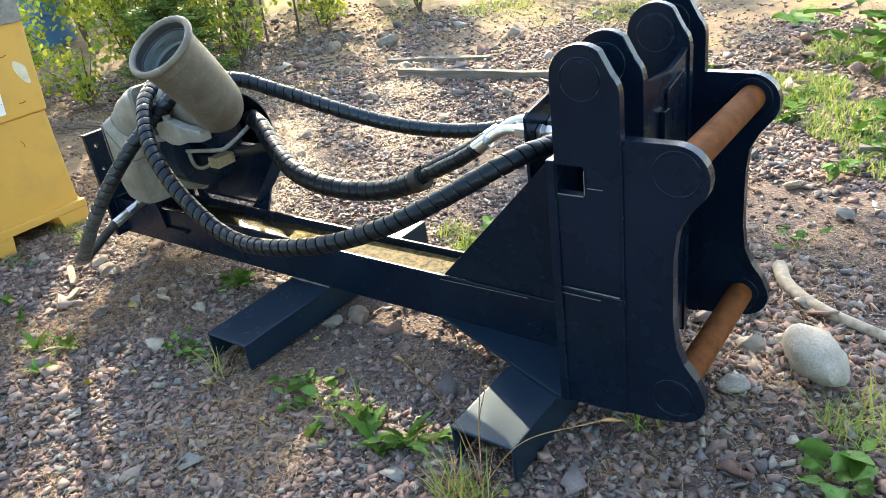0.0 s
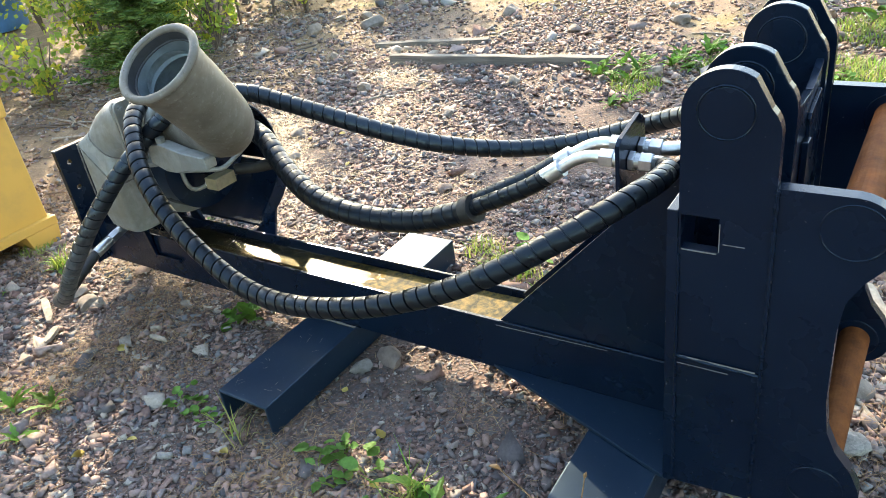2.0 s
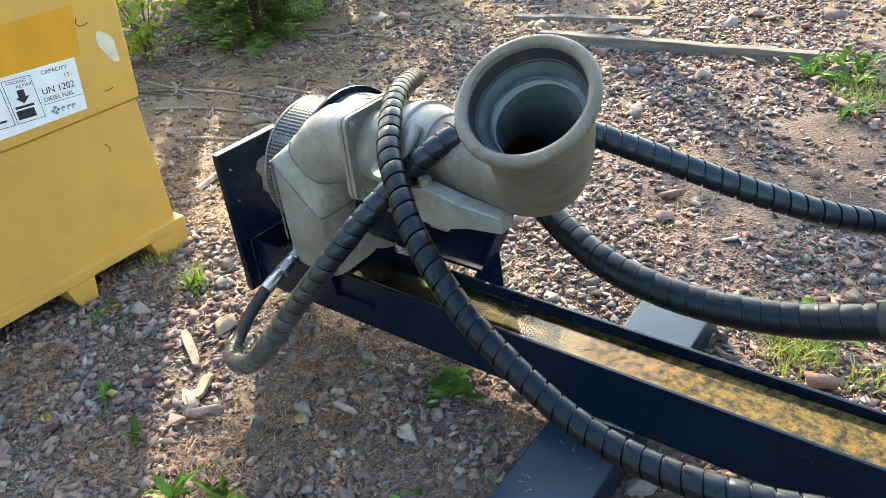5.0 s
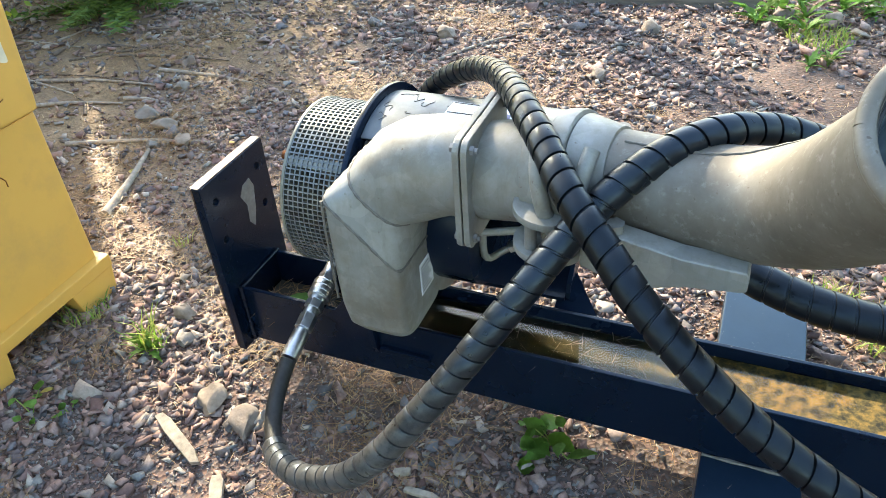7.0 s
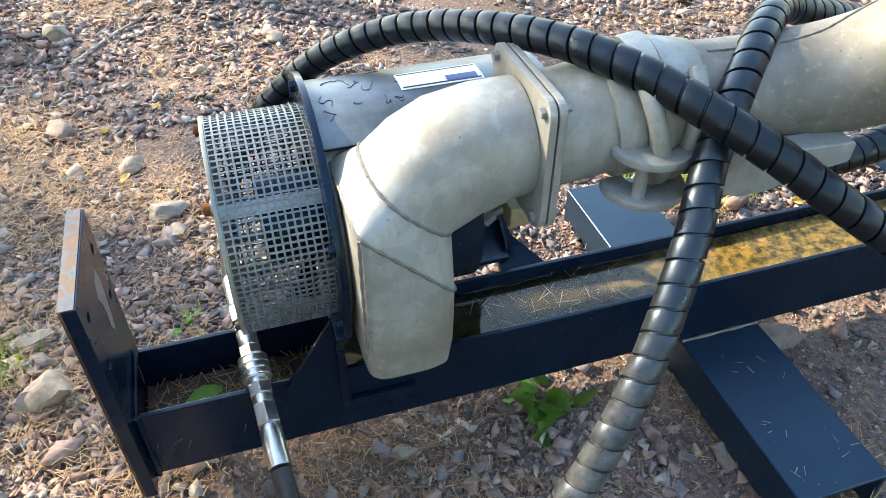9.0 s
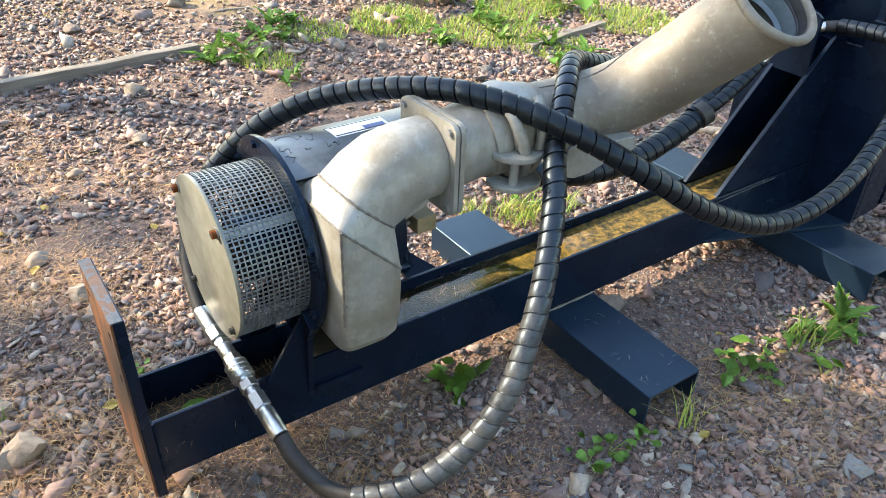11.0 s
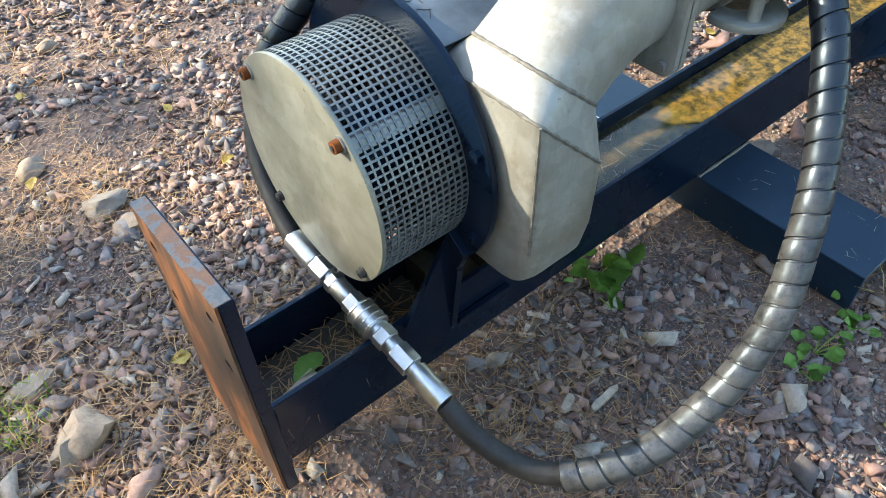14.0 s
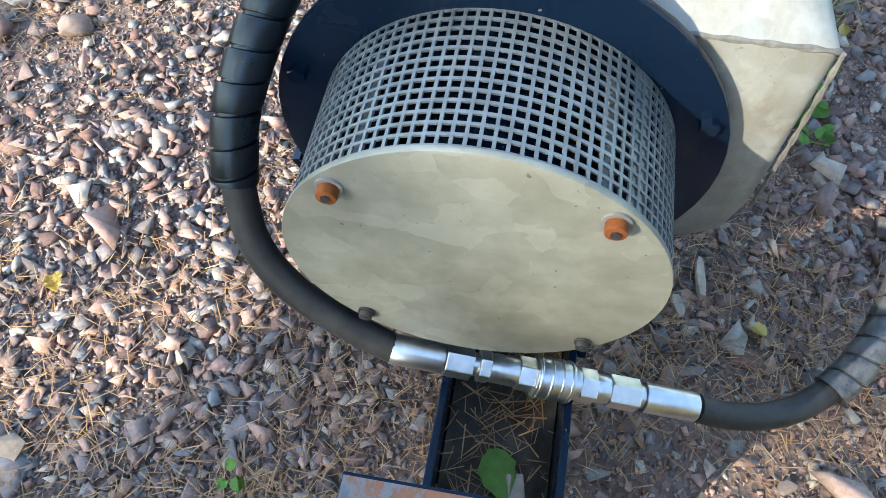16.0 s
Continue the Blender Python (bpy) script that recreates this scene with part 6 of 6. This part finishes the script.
def shrub(x, y, h, spread, n, size, seed, mat=SHRUB, label="leafy green and yellow undergrowth shrub at the forest edge"):
    rng = random.Random(seed)
    s = root("shrub", (x, y, ground_z(x, y)), label=label, category="shrub", group="forest edge shrubs")
    cs, rs = [], []
    for i in range(6):
        a, k = rng.uniform(0, 6.28), rng.uniform(0.2, 1.0) * spread
        tip = (k * math.cos(a), k * math.sin(a), h * rng.uniform(0.6, 1.0))
        sweep("stem", [(0, 0, -0.02), (tip[0] * 0.4, tip[1] * 0.4, tip[2] * 0.55), tip], TWIG, s, lambda q: 0.009 * (1 - 0.7 * q), seg=6, step=0.06)
        for q in (0.35, 0.6, 0.8, 1.0):
            cs.append((tip[0] * q + rng.uniform(-0.1, 0.1), tip[1] * q + rng.uniform(-0.1, 0.1), tip[2] * q))
            rs.append(spread * rng.uniform(0.25, 0.45))
    foliage("crown", cs, rs, n, size, mat, seed, s)
    return s


def spruce(x, y, h, spread, seed):
    rng = np.random.default_rng(seed)
    s = root("young_spruce", (x, y, ground_z(x, y)), label="young dense spruce with drooping green sprays", category="tree")
    sweep("trunk", [(0, 0, -0.05), (0.01, 0, h * 0.5), (0, 0, h)], BARK, s, lambda q: 0.03 * (1 - 0.8 * q), seg=8, step=0.08)
    P, Dv = [], []
    for z in np.linspace(0.05, h, 22):
        for a in rng.uniform(0, 6.28, 7):
            L = spread * (1.05 - z / h) * rng.uniform(0.7, 1.1)
            for q in np.linspace(0.15, 1, 22):
                base = np.array([math.cos(a) * L * q, math.sin(a) * L * q, z - 0.12 * L * q + 0.1 * L * q * q])
                for sgn in (-1, 1):
                    for _ in range(3):
                        dirn = np.array([math.cos(a + sgn * 0.9), math.sin(a + sgn * 0.9), rng.uniform(-0.25, 0.45)])
                        P.append(base + rng.normal(0, 0.012, 3))
                        Dv.append(dirn * rng.uniform(0.03, 0.08) * (1.2 - q * 0.5))
    P, Dv = np.array(P), np.array(Dv)
    w = np.cross(Dv, rng.standard_normal(Dv.shape))
    w = w / np.linalg.norm(w, axis=1)[:, None] * 0.006
    v = np.stack([P - w, P + w, P + Dv + w * 0.4, P + Dv - w * 0.4], 1).reshape(-1, 3)
    array_mesh("crown", v, np.arange(len(v)).reshape(-1, 4), NEEDLE, s)
    return s


def tree(x, y, h, r, seed, label="tall forest tree with a rough dark trunk", clear=0.62, leaves=3000, spread=1.3, leaf=0.11, mat=LEAF):
    rng = random.Random(seed)
    s = root("tree", (x, y, ground_z(x, y) - 0.03), label=label, category="tree", group="forest trees")
    sweep("trunk", [(0, 0, 0), (rng.uniform(-0.1, 0.1), rng.uniform(-0.1, 0.1), h * 0.5), (rng.uniform(-0.2, 0.2), rng.uniform(-0.2, 0.2), h)], BARK, s, lambda q: r * (1 - 0.85 * q) + 0.25 * r * math.exp(-q * 40), seg=14, step=0.15)
    if leaves:
        cs, rs = [], []
        for i in range(16):
            a, z = rng.uniform(0, 6.28), h * (clear + (1 - clear) * (i + 0.5) / 16)
            L = spread * (1.1 - 0.75 * (z / h - clear) / (1 - clear)) * rng.uniform(0.6, 1.1)
            tip = (L * math.cos(a), L * math.sin(a), z + rng.uniform(-0.2, 0.4))
            sweep("limb", [(0, 0, z - 0.2), (tip[0] * 0.5, tip[1] * 0.5, z), tip], BARK, s, lambda q: r * 0.22 * (1 - 0.7 * q), seg=6, step=0.15)
            for q in (0.5, 0.8, 1.0):
                cs.append((tip[0] * q, tip[1] * q, tip[2]))
                rs.append(rng.uniform(0.14, 0.3) * spread)
        foliage("crown", cs, rs, leaves, leaf, mat, seed, s)
    return s


for k, (x, y, h, sp, n) in enumerate(((-2.9, 2.0, 0.9, 0.5, 1500), (-3.4, 2.4, 1.2, 0.6, 1800), (-2.5, 2.6, 0.9, 0.5, 1500), (-3.0, 3.2, 1.3, 0.7, 2000), (-3.9, 3.4, 1.6, 0.8, 2200), (-2.0, 3.4, 0.8, 0.5, 1400), (-1.6, 4.2, 0.8, 0.55, 1400), (-4.2, 2.4, 1.3, 0.7, 1800),
                                      (-0.6, 4.9, 0.6, 0.5, 1000), (0.6, 5.2, 0.5, 0.5, 900), (-3.2, 1.3, 0.7, 0.4, 900), (-4.8, 3.0, 1.6, 0.8, 2200), (-3.4, 4.4, 1.6, 0.8, 2200), (-2.4, 5.0, 1.4, 0.8, 2000), (-5.6, 4.2, 1.8, 0.9, 2200), (1.8, 5.4, 0.6, 0.5, 900), (-2.3, 1.25, 0.45, 0.3, 380), (-2.7, 0.9, 0.6, 0.35, 500), (-3.1, 0.7, 0.8, 0.4, 700), (-2.0, 2.4, 0.5, 0.3, 400))):
    shrub(x, y, h * 1.15, sp, int(n * 1.0), 0.055, 200 + k)
spruce(-2.05, 1.85, 1.25, 0.45, 7)
tree(-3.99, 3.18, 8.5, 0.09, 290)
for k, (x, y, h, r) in enumerate(((-3.5, 2.68, 7, 0.09), (-3.53, 3.785, 8, 0.08), (-2.61, 2.9, 6, 0.05), (-4.38, 4.64, 9, 0.12), (-2.9, 5.3, 5.2, 0.07), (-5.4, 3.4, 9, 0.12))):
    tree(x, y, h, r, 300 + k)
# unseen taller trees farther off, added and fitted so their crowns dapple the sun
for x, y, h, seed, clear, spread, leaves in (
        (-9.34, 8.96, 7.3, 1188, 0.69, 0.62, 200),
        (-8.6, 9.27, 6.6, 2904, 0.47, 0.4, 200),
        (-7.2, 5.27, 8.2, 1237, 0.65, 0.88, 1452),
        (-7.23, 4.82, 8.2, 2305, 0.64, 0.8, 1096),
        (-5.56, 10.42, 6.3, 987, 0.4, 1.0, 791),
        (-6.01, 6.04, 10.8, 2188, 0.65, 0.68, 942),
        (-8.11, 6.69, 10.1, 1071, 0.53, 0.59, 2534),
        (-7.76, 7.71, 10.4, 2649, 0.58, 1.3, 1147),
        (-6.5, 8.44, 10.4, 2112, 0.58, 0.71, 758),
        (-10.47, 7.61, 10.0, 196, 0.36, 0.98, 1317),
        (-7.13, 4.74, 5.9, 317, 0.4, 0.85, 1612)):
    tree(x, y, h, 0.10, seed, clear=clear, leaves=leaves, spread=spread, leaf=0.14)
# unseen trees added round the rest of the clearing, screening the low skylight
for k in range(17):
    a = radians(-172 + 13.5 * k)
    d = 13 + 1.5 * math.sin(k * 2.3)
    tree(0.8 + d * math.cos(a), 0.3 + d * math.sin(a), 8.5 + math.sin(k * 1.7), 0.13, 360 + k, clear=0.08, leaves=2600, spread=2.3, leaf=0.34, mat=NEEDLE)
for k in range(14):
    rg = random.Random(400 + k)
    x, y = rg.uniform(-4.2, -1.8), rg.uniform(1.6, 4.6)
    sp = sweep("sapling", [(0, 0, 0), (rg.uniform(-0.1, 0.1), rg.uniform(-0.1, 0.1), 0.8), (rg.uniform(-0.3, 0.3), rg.uniform(-0.3, 0.3), 1.8)], TWIG, None, lambda q: 0.011 * (1 - 0.6 * q), seg=7, step=0.08)
    sp.location = (x, y, ground_z(x, y) - 0.02)
    tagged(sp, "thin bare sapling stem at the forest edge", "sapling", "saplings")

for k in range(46):
    rg = random.Random(800 + k)
    x, y, a, L = rg.uniform(-2.6, -1.2), rg.uniform(0.7, 2.0), rg.gauss(0.5, 0.6), rg.uniform(0.15, 0.6)
    stick([(x, y), (x + L * 0.5 * math.cos(a), y + L * 0.5 * math.sin(a) + 0.02), (x + L * math.cos(a), y + L * math.sin(a))], rg.uniform(0.005, 0.011), TWIG if k % 3 else PALEWOOD, "dead stick in the brushwood at the forest edge")

# blue plastic drum beyond the tank
DRUM = root("plastic_drum", (-4.9, 2.35, ground_z(-4.9, 2.35)), label="faded blue plastic drum among the shrubs", category="drum")
part("drum_body", rod((0, 0, 0), (0, 0, 0.9), 0.29, seg=40), BLUE, DRUM, bevel=0.02, smooth=40)
for z in (0.3, 0.6):
    torus((0, 0, z), (0, 0, 1), 0.29, 0.012, BLUE, "drum_hoop", DRUM)
